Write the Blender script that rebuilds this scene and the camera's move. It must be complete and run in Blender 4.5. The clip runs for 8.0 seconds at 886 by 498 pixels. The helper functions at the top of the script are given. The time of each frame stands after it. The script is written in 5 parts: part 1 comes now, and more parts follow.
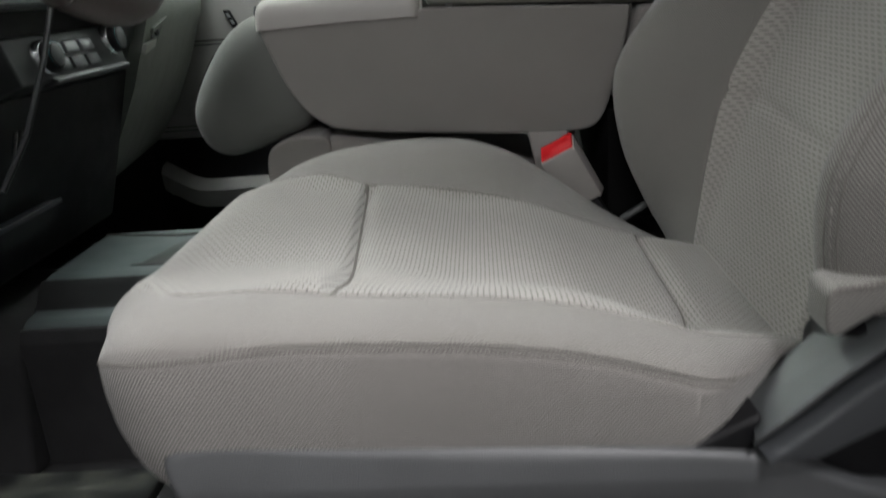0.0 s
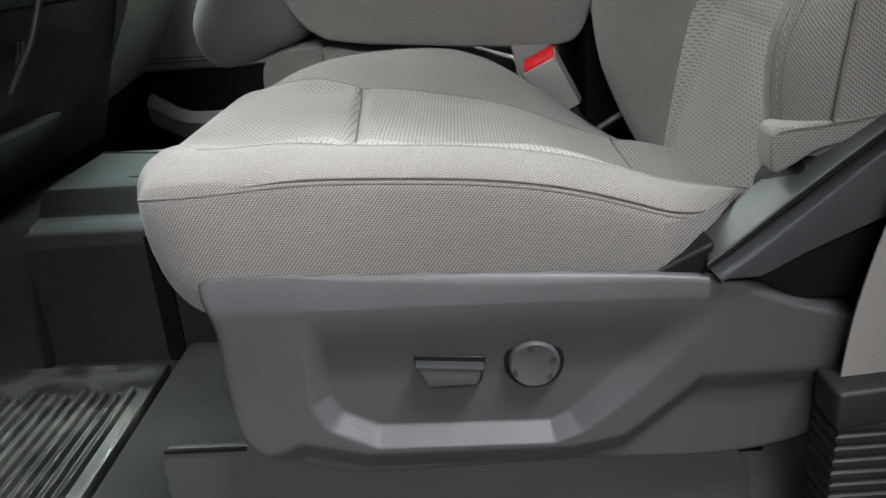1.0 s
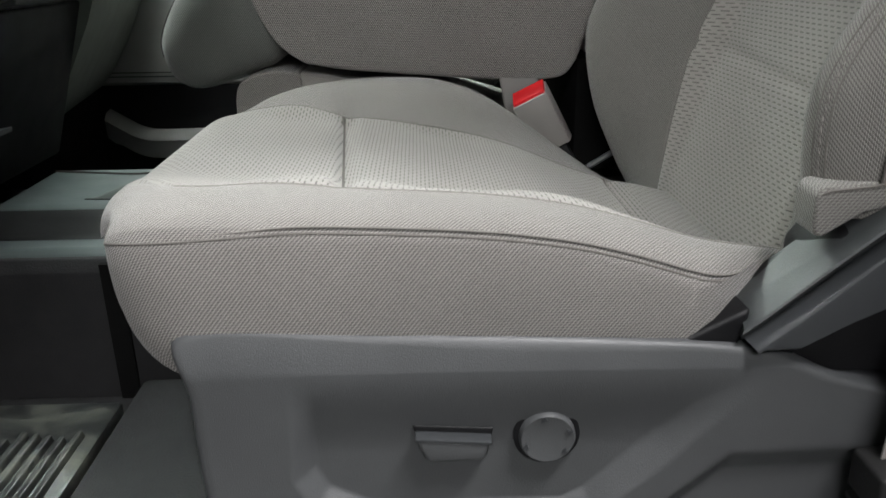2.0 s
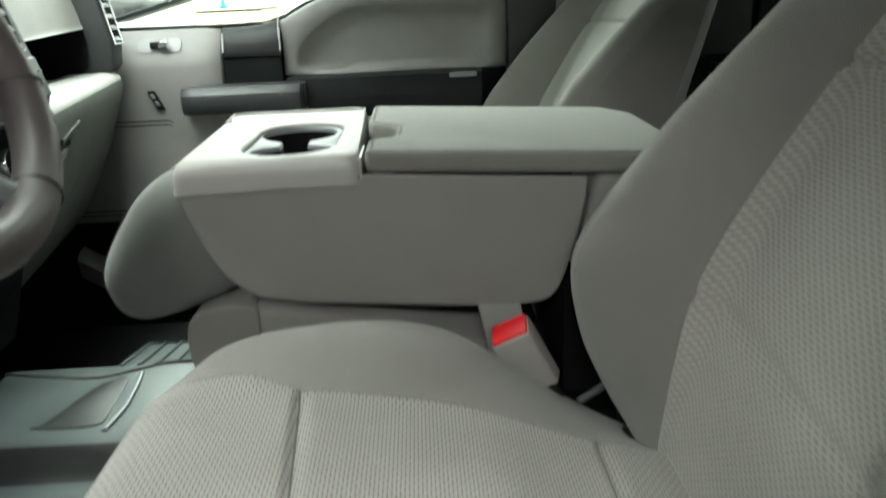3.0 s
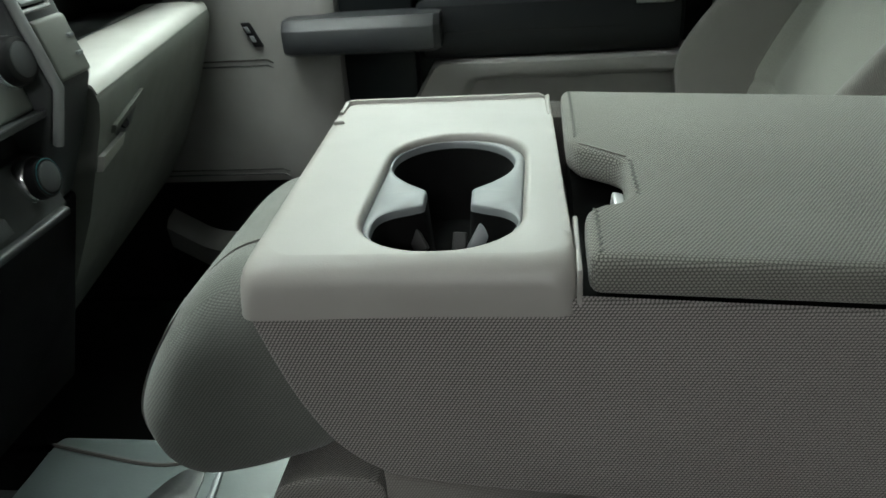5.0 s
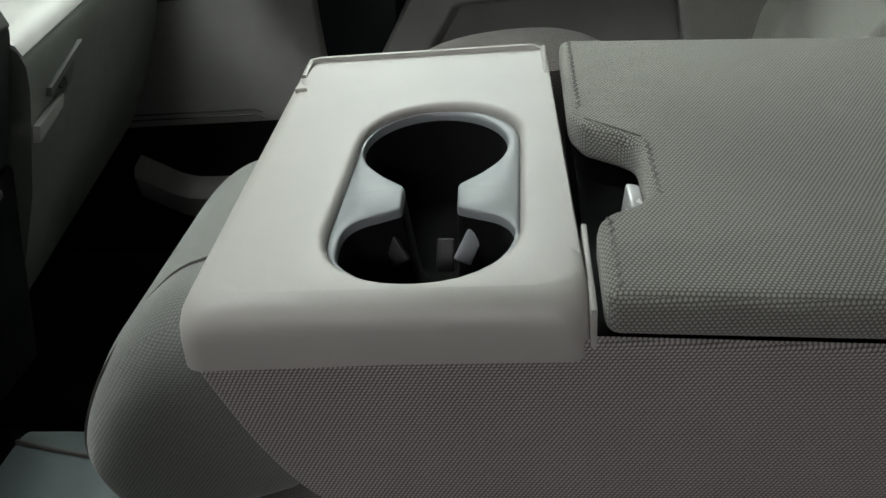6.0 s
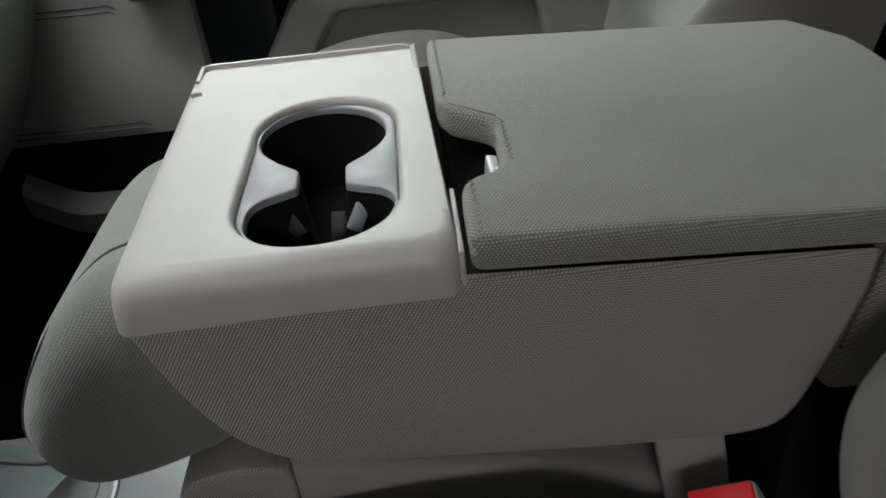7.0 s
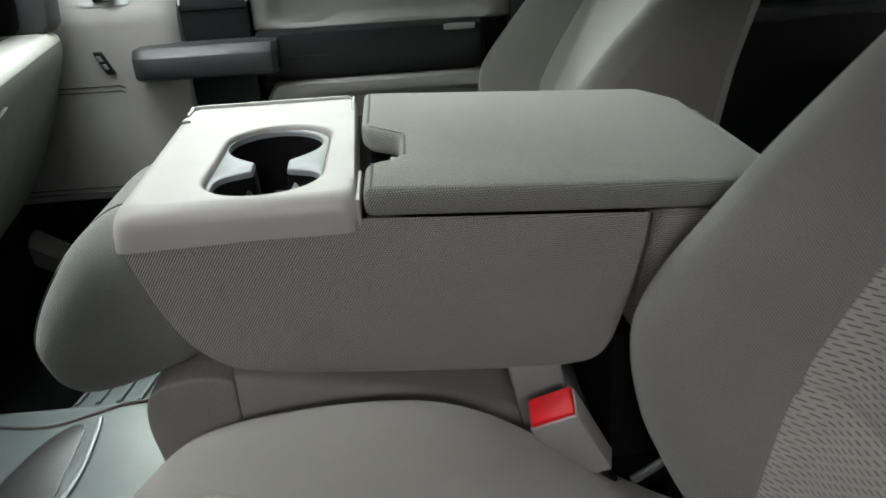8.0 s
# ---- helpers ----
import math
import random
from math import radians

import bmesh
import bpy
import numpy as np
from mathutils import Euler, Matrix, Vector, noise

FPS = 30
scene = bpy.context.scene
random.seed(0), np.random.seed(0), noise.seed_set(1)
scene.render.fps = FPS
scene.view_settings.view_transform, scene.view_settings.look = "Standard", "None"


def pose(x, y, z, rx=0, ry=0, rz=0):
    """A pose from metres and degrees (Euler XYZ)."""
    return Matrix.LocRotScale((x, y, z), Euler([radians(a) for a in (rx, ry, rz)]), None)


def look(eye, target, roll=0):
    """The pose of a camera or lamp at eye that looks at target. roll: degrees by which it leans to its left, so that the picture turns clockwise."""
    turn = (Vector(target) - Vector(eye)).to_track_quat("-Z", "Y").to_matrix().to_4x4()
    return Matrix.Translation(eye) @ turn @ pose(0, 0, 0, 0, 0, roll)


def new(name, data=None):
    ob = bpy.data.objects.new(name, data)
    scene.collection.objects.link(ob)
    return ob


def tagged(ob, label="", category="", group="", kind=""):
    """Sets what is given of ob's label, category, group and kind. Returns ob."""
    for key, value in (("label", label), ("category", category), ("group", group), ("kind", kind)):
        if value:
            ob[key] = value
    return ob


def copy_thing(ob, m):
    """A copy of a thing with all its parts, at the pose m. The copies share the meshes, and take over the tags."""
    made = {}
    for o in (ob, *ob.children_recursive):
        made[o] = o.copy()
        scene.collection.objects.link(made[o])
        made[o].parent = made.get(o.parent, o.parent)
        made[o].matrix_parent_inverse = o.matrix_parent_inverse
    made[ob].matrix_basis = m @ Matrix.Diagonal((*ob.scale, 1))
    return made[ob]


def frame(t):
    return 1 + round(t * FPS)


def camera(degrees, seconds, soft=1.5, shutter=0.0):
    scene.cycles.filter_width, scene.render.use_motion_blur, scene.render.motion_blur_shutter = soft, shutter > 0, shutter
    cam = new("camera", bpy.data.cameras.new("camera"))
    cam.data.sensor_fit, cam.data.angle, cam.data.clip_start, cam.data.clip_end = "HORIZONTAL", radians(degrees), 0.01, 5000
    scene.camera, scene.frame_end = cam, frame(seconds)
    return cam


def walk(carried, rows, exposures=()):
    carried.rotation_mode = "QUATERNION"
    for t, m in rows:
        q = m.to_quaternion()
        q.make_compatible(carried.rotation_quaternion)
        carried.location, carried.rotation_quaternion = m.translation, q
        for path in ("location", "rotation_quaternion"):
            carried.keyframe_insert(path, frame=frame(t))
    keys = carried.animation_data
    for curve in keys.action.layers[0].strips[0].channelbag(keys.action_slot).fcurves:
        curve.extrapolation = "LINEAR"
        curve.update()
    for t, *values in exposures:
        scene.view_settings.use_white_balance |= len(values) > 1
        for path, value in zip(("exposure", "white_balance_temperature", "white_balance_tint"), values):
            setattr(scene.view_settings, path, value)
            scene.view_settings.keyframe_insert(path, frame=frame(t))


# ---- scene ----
cam = camera(60.0, 8.0, 1.5, 0.4)
PATH = [
    (0, (0.043, 0.02, 0.618), (-0.08, 1.905, -0.04), -4.5),
    (0.2, (0.036, -0.017, 0.596), (-0.073, 1.854, -0.103), -4.4),
    (0.5, (0.032, -0.054, 0.584), (-0.075, 1.801, -0.156), -4.2),
    (1, (0.028, -0.067, 0.575), (-0.039, 1.781, -0.187), -3.7),
    (1.2, (0.019, -0.057, 0.57), (-0.02, 1.795, -0.186), -3.3),
    (2.3, (-0.007, 0.007, 0.585), (0.06, 1.884, -0.101), -0.4),
    (2.5, (0.005, 0.029, 0.635), (0.064, 1.914, -0.032), -1.3),
    (2.7, (0.015, 0.09, 0.69), (0.068, 1.98, 0.038), -1.7),
    (3, (0.046, 0.17, 0.779), (0.082, 2.065, 0.139), -2.7),
    (3.5, (0.056, 0.263, 0.836), (0.055, 2.164, 0.215), -2.3),
    (4, (0.027, 0.354, 0.831), (-0.066, 2.252, 0.209), -1.6),
    (4.5, (-0.021, 0.507, 0.821), (-0.243, 2.353, 0.083), -3.1),
    (4.7, (-0.036, 0.555, 0.821), (-0.291, 2.367, 0.014), -3.7),
    (5.8, (-0.051, 0.707, 0.83), (-0.293, 2.373, -0.25), -6.3),
    (6, (-0.05, 0.719, 0.834), (-0.293, 2.366, -0.274), -6.5),
    (6.5, (-0.041, 0.704, 0.843), (-0.17, 2.349, -0.288), -6.6),
    (7, (-0.039, 0.638, 0.857), (-0.021, 2.294, -0.264), -6.1),
    (7.5, (-0.013, 0.532, 0.872), (0.056, 2.26, -0.134), -5.4),
    (8, (0.019, 0.395, 0.839), (0.096, 2.206, -0.006), -3.5),
]
EXPOSURES = [(0.0, -0.45, 6350, 12), (0.5, -0.3, 6300, 12), (1.0, 0.08, 6240, 11), (1.2, 0.08, 6240, 11), (2.5, -0.1, 6400, 8), (3.0, 0.0, 6400, 3), (3.5, -0.4, 6320, 0), (4.5, -0.57, 6250, 2), (6.0, -0.92, 6400, 12), (7.0, -0.76, 6390, 16), (8.0, -0.28, 6360, 13)]
walk(cam, [(t, look(eye, target, roll)) for t, eye, target, roll in PATH], EXPOSURES)

# ---- world and light ----
scene.view_settings.exposure = 0.0
world = bpy.data.worlds.new("world")
scene.world = world
world.use_nodes = True
world.node_tree.nodes["Background"].inputs["Color"].default_value = (0.90, 0.95, 1.0, 1)
world.node_tree.nodes["Background"].inputs["Strength"].default_value = 0.05


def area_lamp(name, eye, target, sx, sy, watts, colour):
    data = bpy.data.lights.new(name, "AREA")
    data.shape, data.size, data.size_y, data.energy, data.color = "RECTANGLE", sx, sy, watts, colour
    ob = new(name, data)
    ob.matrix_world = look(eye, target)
    return tagged(ob, "unseen workshop lamp, added to light the cab and walls", "lamp", "workshop lamps")


TUBE = (0.95, 1.0, 0.955)
SIDE_FILL = (0.905, 1.0, 0.925)
WARM_FILL = (1.0, 0.978, 0.965)
# Unseen lamps, placed and tinted until the cab's brightness fits.
area_lamp("unseen_workshop_lamp", (0.80, -0.22, 2.38), (0.00, 0.50, 0.3), 0.9, 0.40, 86, WARM_FILL)
# Added low fill through the doorway for the console side.
area_lamp("unseen_workshop_lamp", (-0.15, -2.60, 2.50), (0.0, 0.7, 0.45), 1.5, 0.40, 71, WARM_FILL)
area_lamp("unseen_workshop_lamp", (-0.88, 1.35, 2.52), (-0.75, 1.35, 0.5), 0.8, 1.8, 62, TUBE)
area_lamp("unseen_workshop_lamp", (-0.45, 3.6, 2.35), (-0.55, 1.6, 0.75), 1.5, 0.6, 106, SIDE_FILL)
# Added to brighten the back wall that the door mirror reflects.
area_lamp("unseen_workshop_lamp", (4.6, 4.2, 2.45), (6.9, 4.2, 0.6), 1.5, 0.4, 420, TUBE)
# Added to whiten the far wall and bench outside the window.
area_lamp("unseen_workshop_lamp", (-0.3, 3.7, 2.45), (-0.6, 6.0, 0.3), 5.0, 0.5, 600, TUBE)


# ---- mesh helpers ----
def smooth_line(pts, per=6, closed=False):
    """A Catmull-Rom line through points of any dimension."""
    pts = [Vector(p) for p in pts]
    n, out = len(pts), []
    for i in range(n if closed else n - 1):
        if closed:
            a, b, c, d = pts[i - 1], pts[i], pts[(i + 1) % n], pts[(i + 2) % n]
        else:
            a, b, c, d = pts[max(i - 1, 0)], pts[i], pts[i + 1], pts[min(i + 2, n - 1)]
        for k in range(per):
            t = k / per
            out.append(0.5 * (2 * b + (c - a) * t + (2 * a - 5 * b + 4 * c - d) * t * t + (3 * b - a - 3 * c + d) * t ** 3))
    if not closed:
        out.append(pts[-1].copy())
    return out


def mix_line(keys, t):
    """Smooth interpolation in a table of (t, value)."""
    if t <= keys[0][0]:
        return keys[0][1]
    for (a, u), (b, v) in zip(keys, keys[1:]):
        if t <= b:
            f = (t - a) / (b - a)
            return u + (v - u) * f
    return keys[-1][1]


def step_between(a, b, t):
    f = min(max((t - a) / (b - a), 0.0), 1.0)
    return f * f * (3 - 2 * f)


def loft(rings, cap_start=True, cap_end=True, ring_closed=True, weave=None):
    bm = bmesh.new()
    rows = [[bm.verts.new(p) for p in ring] for ring in rings]
    n = len(rows[0])
    uv = bm.loops.layers.uv.new("cloth")
    ref = [Vector(p) for p in rings[len(rings) // 2]]
    around = [0.0]
    for i in range(n):
        around.append(around[-1] + (ref[(i + 1) % n] - ref[i]).length)
    along = [0.0]
    for p, q in zip(rings, rings[1:]):
        along.append(along[-1] + max((Vector(p[i]) - Vector(q[i])).length for i in range(0, n, max(1, n // 8))))
    for k, (a, b) in enumerate(zip(rows, rows[1:])):
        for i in range(n if ring_closed else n - 1):
            j = (i + 1) % n
            f = bm.faces.new((a[i], a[j], b[j], b[i]))
            if weave:
                for loop in f.loops:
                    p = loop.vert.co
                    loop[uv].uv = (p[weave[0]], (p.x, p.y, p.z, p.y + p.z, p.y - p.x)[weave[1]])
                continue
            for loop, u, v in zip(f.loops, (along[k], along[k], along[k + 1], along[k + 1]), (around[i], around[i + 1], around[i + 1], around[i])):
                loop[uv].uv = (u, v)
    if cap_start:
        bm.faces.new(rows[0][::-1])
    if cap_end:
        bm.faces.new(rows[-1])
    bmesh.ops.recalc_face_normals(bm, faces=bm.faces)
    return bm


def prism(profile, axis, a, b, bevel=0.0, seg=3, turn=22):
    """A profile (two coordinates, in the order of the axes left) drawn out along an axis, its edges rounded."""
    def place(p, v):
        return {"x": (v, p[0], p[1]), "y": (p[0], v, p[1]), "z": (p[0], p[1], v)}[axis]
    bm = bmesh.new()
    lo = [bm.verts.new(place(p, a)) for p in profile]
    hi = [bm.verts.new(place(p, b)) for p in profile]
    n = len(profile)
    for i in range(n):
        j = (i + 1) % n
        bm.faces.new((lo[i], lo[j], hi[j], hi[i]))
    bm.faces.new(lo[::-1])
    bm.faces.new(hi)
    bmesh.ops.recalc_face_normals(bm, faces=bm.faces)
    if bevel:
        edges = [e for e in bm.edges if e.calc_face_angle(0) > radians(turn)]
        bmesh.ops.bevel(bm, geom=edges, offset=bevel, segments=seg, profile=0.5, affect="EDGES", clamp_overlap=True)
    return bm


def block(x0, x1, y0, y1, z0, z1, bevel=0.0, seg=2):
    return prism([(x0, z0), (x1, z0), (x1, z1), (x0, z1)], "y", y0, y1, bevel, seg)


def tube(path, r, n=8, closed=False, flat=1.0):
    path = [Vector(p) for p in path]
    m, rings, side = len(path), [], None
    for i, p in enumerate(path):
        if closed:
            way = (path[(i + 1) % m] - path[i - 1]).normalized()
        else:
            way = (path[min(i + 1, m - 1)] - path[max(i - 1, 0)]).normalized()
        if side is None:
            side = way.orthogonal().normalized()
        side = (side - way * side.dot(way)).normalized()
        up = way.cross(side)
        rings.append([p + r * (math.cos(t) * side + flat * math.sin(t) * up) for t in [2 * math.pi * k / n for k in range(n)]])
    if closed:
        rings.append(rings[0])
        return loft(rings, False, False)
    return loft(rings)


def disc_stack(centre, way, steps, n=32):
    """A turned body: steps of (distance along way, radius)."""
    way = Vector(way).normalized()
    side = way.orthogonal().normalized()
    up = way.cross(side)
    c = Vector(centre)
    return loft([[c + way * d + r * (math.cos(t) * side + math.sin(t) * up) for t in [2 * math.pi * k / n for k in range(n)]] for d, r in steps])


def join(*parts):
    bm = bmesh.new()
    for p in parts:
        me = bpy.data.meshes.new("joined")
        p.to_mesh(me)
        p.free()
        bm.from_mesh(me)
        bpy.data.meshes.remove(me)
    return bm


def box_map(bm):
    """Lays cloth over the faces in metres, seen along the nearest axis."""
    uv = bm.loops.layers.uv.new("cloth")
    for f in bm.faces:
        n = [abs(c) for c in f.normal]
        for loop in f.loops:
            x, y, z = loop.vert.co
            loop[uv].uv = (x, z) if n[1] >= max(n[0], n[2]) else (x, y) if n[2] >= n[0] else (z, y)


def mesh_object(name, bm, material, sharp=38):
    if not bm.loops.layers.uv:
        bm.normal_update()
        box_map(bm)
    me = bpy.data.meshes.new(name)
    bm.to_mesh(me)
    bm.free()
    me.materials.append(material)
    me.polygons.foreach_set("use_smooth", [True] * len(me.polygons))
    me.set_sharp_from_angle(angle=radians(sharp))
    return new(name, me)


def thing(name, at, label, category, group="", kind=""):
    ob = new(name)
    ob.empty_display_size = 0.05
    ob.location = at
    ob.matrix_basis = Matrix.Translation(at)
    return tagged(ob, label, category, group, kind)


def part(name, bm, material, parent, label="", sharp=38):
    ob = mesh_object(name, bm, material, sharp)
    ob.parent = parent
    if parent.parent is None:
        ob.matrix_parent_inverse = Matrix.Translation(-parent.location)
    if label:
        tagged(ob, label)
    return ob


def single(name, bm, material, label, category, group="", kind="", sharp=38):
    return tagged(mesh_object(name, bm, material, sharp), label, category, group, kind)


# ---- materials ----
class Nodes:
    def __init__(self, name):
        self.m = bpy.data.materials.new(name)
        self.m.use_nodes = True
        self.t = self.m.node_tree
        self.b = self.t.nodes["Principled BSDF"]
        self.c = self.add("ShaderNodeTexCoord").outputs["Object"]

    def add(self, kind, **values):
        n = self.t.nodes.new(kind)
        for k, v in values.items():
            n.inputs[k].default_value = v
        return n

    def link(self, a, b):
        self.t.links.new(a, b)

    def math(self, op, a, b=None, c=None):
        n = self.t.nodes.new("ShaderNodeMath")
        n.operation = op
        for i, v in enumerate((a, b, c)):
            if v is None:
                continue
            if isinstance(v, (int, float)):
                n.inputs[i].default_value = v
            else:
                self.link(v, n.inputs[i])
        return n.outputs[0]

    def dot(self, vec):
        n = self.t.nodes.new("ShaderNodeVectorMath")
        n.operation = "DOT_PRODUCT"
        self.link(self.c, n.inputs[0])
        n.inputs[1].default_value = vec
        return n.outputs["Value"]

    def noise(self, scale, detail=3.0, rough=0.55):
        n = self.add("ShaderNodeTexNoise", Scale=scale, Detail=detail, Roughness=rough)
        self.link(self.c, n.inputs["Vector"])
        return n.outputs["Fac"]

    def spread(self, v, a, b, lo, hi):
        n = self.add("ShaderNodeMapRange", **{"From Min": a, "From Max": b, "To Min": lo, "To Max": hi})
        n.clamp = True
        self.link(v, n.inputs["Value"])
        return n.outputs["Result"]

    def blend(self, f, a, b):
        n = self.t.nodes.new("ShaderNodeMix")
        n.data_type = "RGBA"
        if isinstance(f, (int, float)):
            n.inputs[0].default_value = f
        else:
            self.link(f, n.inputs[0])
        for s, v in ((n.inputs[6], a), (n.inputs[7], b)):
            if isinstance(v, tuple):
                s.default_value = (*v, 1)
            else:
                self.link(v, s)
        return n.outputs[2]

    def scale_colour(self, col, f):
        n = self.t.nodes.new("ShaderNodeVectorMath")
        n.operation = "SCALE"
        if isinstance(col, tuple):
            n.inputs[0].default_value = col
        else:
            self.link(col, n.inputs[0])
        self.link(f, n.inputs["Scale"])
        return n.outputs[0]

    def bump(self, height, strength, distance):
        n = self.add("ShaderNodeBump", Strength=strength, Distance=distance)
        self.link(height, n.inputs["Height"])
        self.link(n.outputs[0], self.b.inputs["Normal"])
        return n


def plastic(name, colour, rough=0.5, grain=900.0, relief=0.25, vary=0.10, metal=0.0, spec=0.5, coat=0.0):
    """Moulded plastic, leather or paint: a fine grain and faint handling marks."""
    n = Nodes(name)
    big, fine = n.noise(9.0, 4.0), n.noise(grain, 2.0)
    tone = n.spread(big, 0.3, 0.7, 1 - vary, 1 + vary)
    n.link(n.scale_colour(colour, tone), n.b.inputs["Base Color"])
    n.link(n.spread(n.noise(25.0, 5.0), 0.3, 0.7, rough - 0.04, rough + 0.04), n.b.inputs["Roughness"])
    n.b.inputs["Metallic"].default_value = metal
    n.b.inputs["Specular IOR Level"].default_value = spec
    n.b.inputs["Coat Weight"].default_value = coat
    if relief:
        n.bump(fine, relief, 0.0006)
    return n.m


def cloth_axes(n):
    """The two directions of the cloth, in metres."""
    uv = n.t.nodes.new("ShaderNodeUVMap")
    uv.uv_map = "cloth"
    split = n.t.nodes.new("ShaderNodeSeparateXYZ")
    n.link(uv.outputs[0], split.inputs[0])
    return split.outputs[0], split.outputs[1]


def twill(name, colour, pitch=0.0026, depth=0.16, relief=0.4, slant=0.35, stretch=1.6):
    """Woven seat cloth: staggered rows of small rounded threads on a darker ground, over soft uneven tone."""
    n = Nodes(name)
    a, c = cloth_axes(n)
    warp = n.math("MULTIPLY", n.noise(60.0, 2.0), 0.0007)
    across = n.math("DIVIDE", n.math("ADD", c, warp), pitch)
    row = n.math("FLOOR", across)
    shift = n.math("MULTIPLY", n.math("MODULO", n.math("ABSOLUTE", row), 2.0), 0.5)
    fv = n.math("SUBTRACT", n.math("FRACT", across), 0.5)
    fu = n.math("SUBTRACT", n.math("FRACT", n.math("ADD", n.math("DIVIDE", n.math("ADD", a, warp), pitch * stretch), shift)), 0.5)
    fu = n.math("SUBTRACT", fu, n.math("MULTIPLY", fv, slant))
    far = n.math("ADD", n.math("MULTIPLY", n.math("MULTIPLY", fu, fu), 4.6), n.math("MULTIPLY", n.math("MULTIPLY", fv, fv), 3.4))
    weave = n.spread(far, 0.15, 1.0, 1.0, 0.0)
    tone = n.spread(weave, 0.0, 1.0, 1 - depth * 1.6, 1 + depth * 0.6)
    soft = n.spread(n.noise(7.0, 4.0), 0.3, 0.7, 0.93, 1.06)
    fuzz = n.spread(n.noise(700.0, 2.0), 0.2, 0.8, 0.90, 1.10)
    all_tone = n.math("MULTIPLY", n.math("MULTIPLY", tone, soft), fuzz)
    n.link(n.scale_colour(colour, all_tone), n.b.inputs["Base Color"])
    n.b.inputs["Roughness"].default_value = 0.9
    n.b.inputs["Specular IOR Level"].default_value = 0.25
    n.b.inputs["Sheen Weight"].default_value = 0.25
    n.b.inputs["Sheen Roughness"].default_value = 0.5
    n.bump(weave, relief, 0.0008)
    return n.m


def dashed(name, colour, dark, pitch=0.0052, length=0.0170):
    """Insert cloth: light ground with rows of short dark sunken dashes, each row shifted by half."""
    n = Nodes(name)
    a, c = cloth_axes(n)
    s = n.math("ADD", n.math("DIVIDE", a, pitch), n.math("MULTIPLY", n.noise(30.0, 1.0), 0.15))
    row = n.math("FLOOR", s)
    shift = n.math("MULTIPLY", n.math("MODULO", n.math("ABSOLUTE", row), 2.0), 0.5)
    u = n.math("ADD", n.math("DIVIDE", n.math("ADD", c, n.math("MULTIPLY", a, 0.05)), length), shift)
    fs = n.math("ABSOLUTE", n.math("SUBTRACT", n.math("FRACT", s), 0.5))
    fu = n.math("ABSOLUTE", n.math("SUBTRACT", n.math("FRACT", u), 0.5))
    inside = n.math("MULTIPLY", n.spread(fs, 0.09, 0.22, 1.0, 0.0), n.spread(fu, 0.27, 0.34, 1.0, 0.0))
    soft = n.spread(n.noise(7.0, 4.0), 0.3, 0.7, 0.94, 1.06)
    fuzz = n.spread(n.noise(600.0, 2.0), 0.2, 0.8, 0.9, 1.1)
    n.link(n.scale_colour(n.blend(inside, colour, dark), n.math("MULTIPLY", soft, fuzz)), n.b.inputs["Base Color"])
    n.b.inputs["Roughness"].default_value = 0.9
    n.b.inputs["Specular IOR Level"].default_value = 0.25
    n.b.inputs["Sheen Weight"].default_value = 0.25
    n.bump(n.math("SUBTRACT", 1.0, inside), 0.5, 0.0009)
    return n.m


def plain(name, colour, rough=0.6, metal=0.0):
    return plastic(name, colour, rough, 400.0, 0.05, 0.05, metal)


CLOTH = (0.296, 0.280, 0.262)
M_SIDE = twill("seat_side_cloth", (0.335, 0.317, 0.297), 0.0016, 0.36, 0.6, 0.9)
M_TOP = twill("seat_top_cloth", CLOTH, 0.0014, 0.18, 0.3)
# Same cloth as the cushions, its colour lowered for the shade on the backrests.
M_BACK = twill("shaded_back_cloth", (0.238, 0.229, 0.211), 0.0018, 0.26, 0.4, 0.9)
M_WELT = plastic("welt_cloth", (0.225, 0.213, 0.198), 0.95, 900.0, 0.6, 0.06, 0.0, 0.2)
M_INSERT = dashed("seat_insert_cloth", (0.350, 0.331, 0.309), (0.120, 0.112, 0.103), 0.0036, 0.0108)
M_BACK_INSERT = dashed("back_insert_cloth", (0.350, 0.331, 0.309), (0.165, 0.155, 0.143), 0.0040, 0.0108)
M_PLAIN_INSERT = dashed("passenger_insert_cloth", (0.300, 0.303, 0.272), (0.278, 0.280, 0.252), 0.0026, 0.0080)
M_CONSOLE = twill("console_cloth", (0.350, 0.332, 0.314), 0.0020, 0.44, 0.5, 0.40, 1.25)
M_LID = twill("lid_cloth", (0.262, 0.262, 0.233), 0.0020, 0.40, 0.5, 0.15, 1.25)
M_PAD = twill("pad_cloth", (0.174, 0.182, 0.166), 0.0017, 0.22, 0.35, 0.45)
M_SEAM = plain("seam_groove", (0.06, 0.056, 0.052), 0.9)
M_TUCK = plain("tucked_cloth", (0.16, 0.15, 0.137), 0.95)
M_TRAY = plastic("light_grey_plastic", (0.355, 0.343, 0.320), 0.42, 700.0, 0.12, 0.04)
M_CUP = plastic("cup_insert_plastic", (0.225, 0.242, 0.252), 0.38, 700.0, 0.1, 0.05)
M_BLACK = plastic("black_plastic", (0.007, 0.007, 0.008), 0.5, 700.0, 0.2, 0.10, 0.0, 0.3)
M_RUBBER = plastic("black_rubber", (0.020, 0.020, 0.020), 0.55, 300.0, 0.4)
M_CHARCOAL = plastic("charcoal_plastic", (0.083, 0.086, 0.0885), 0.40, 1100.0, 0.35)
M_DARK = plastic("dark_door_plastic", (0.008, 0.010, 0.011), 0.33, 900.0, 0.20, 0.10, 0.0, 0.28)
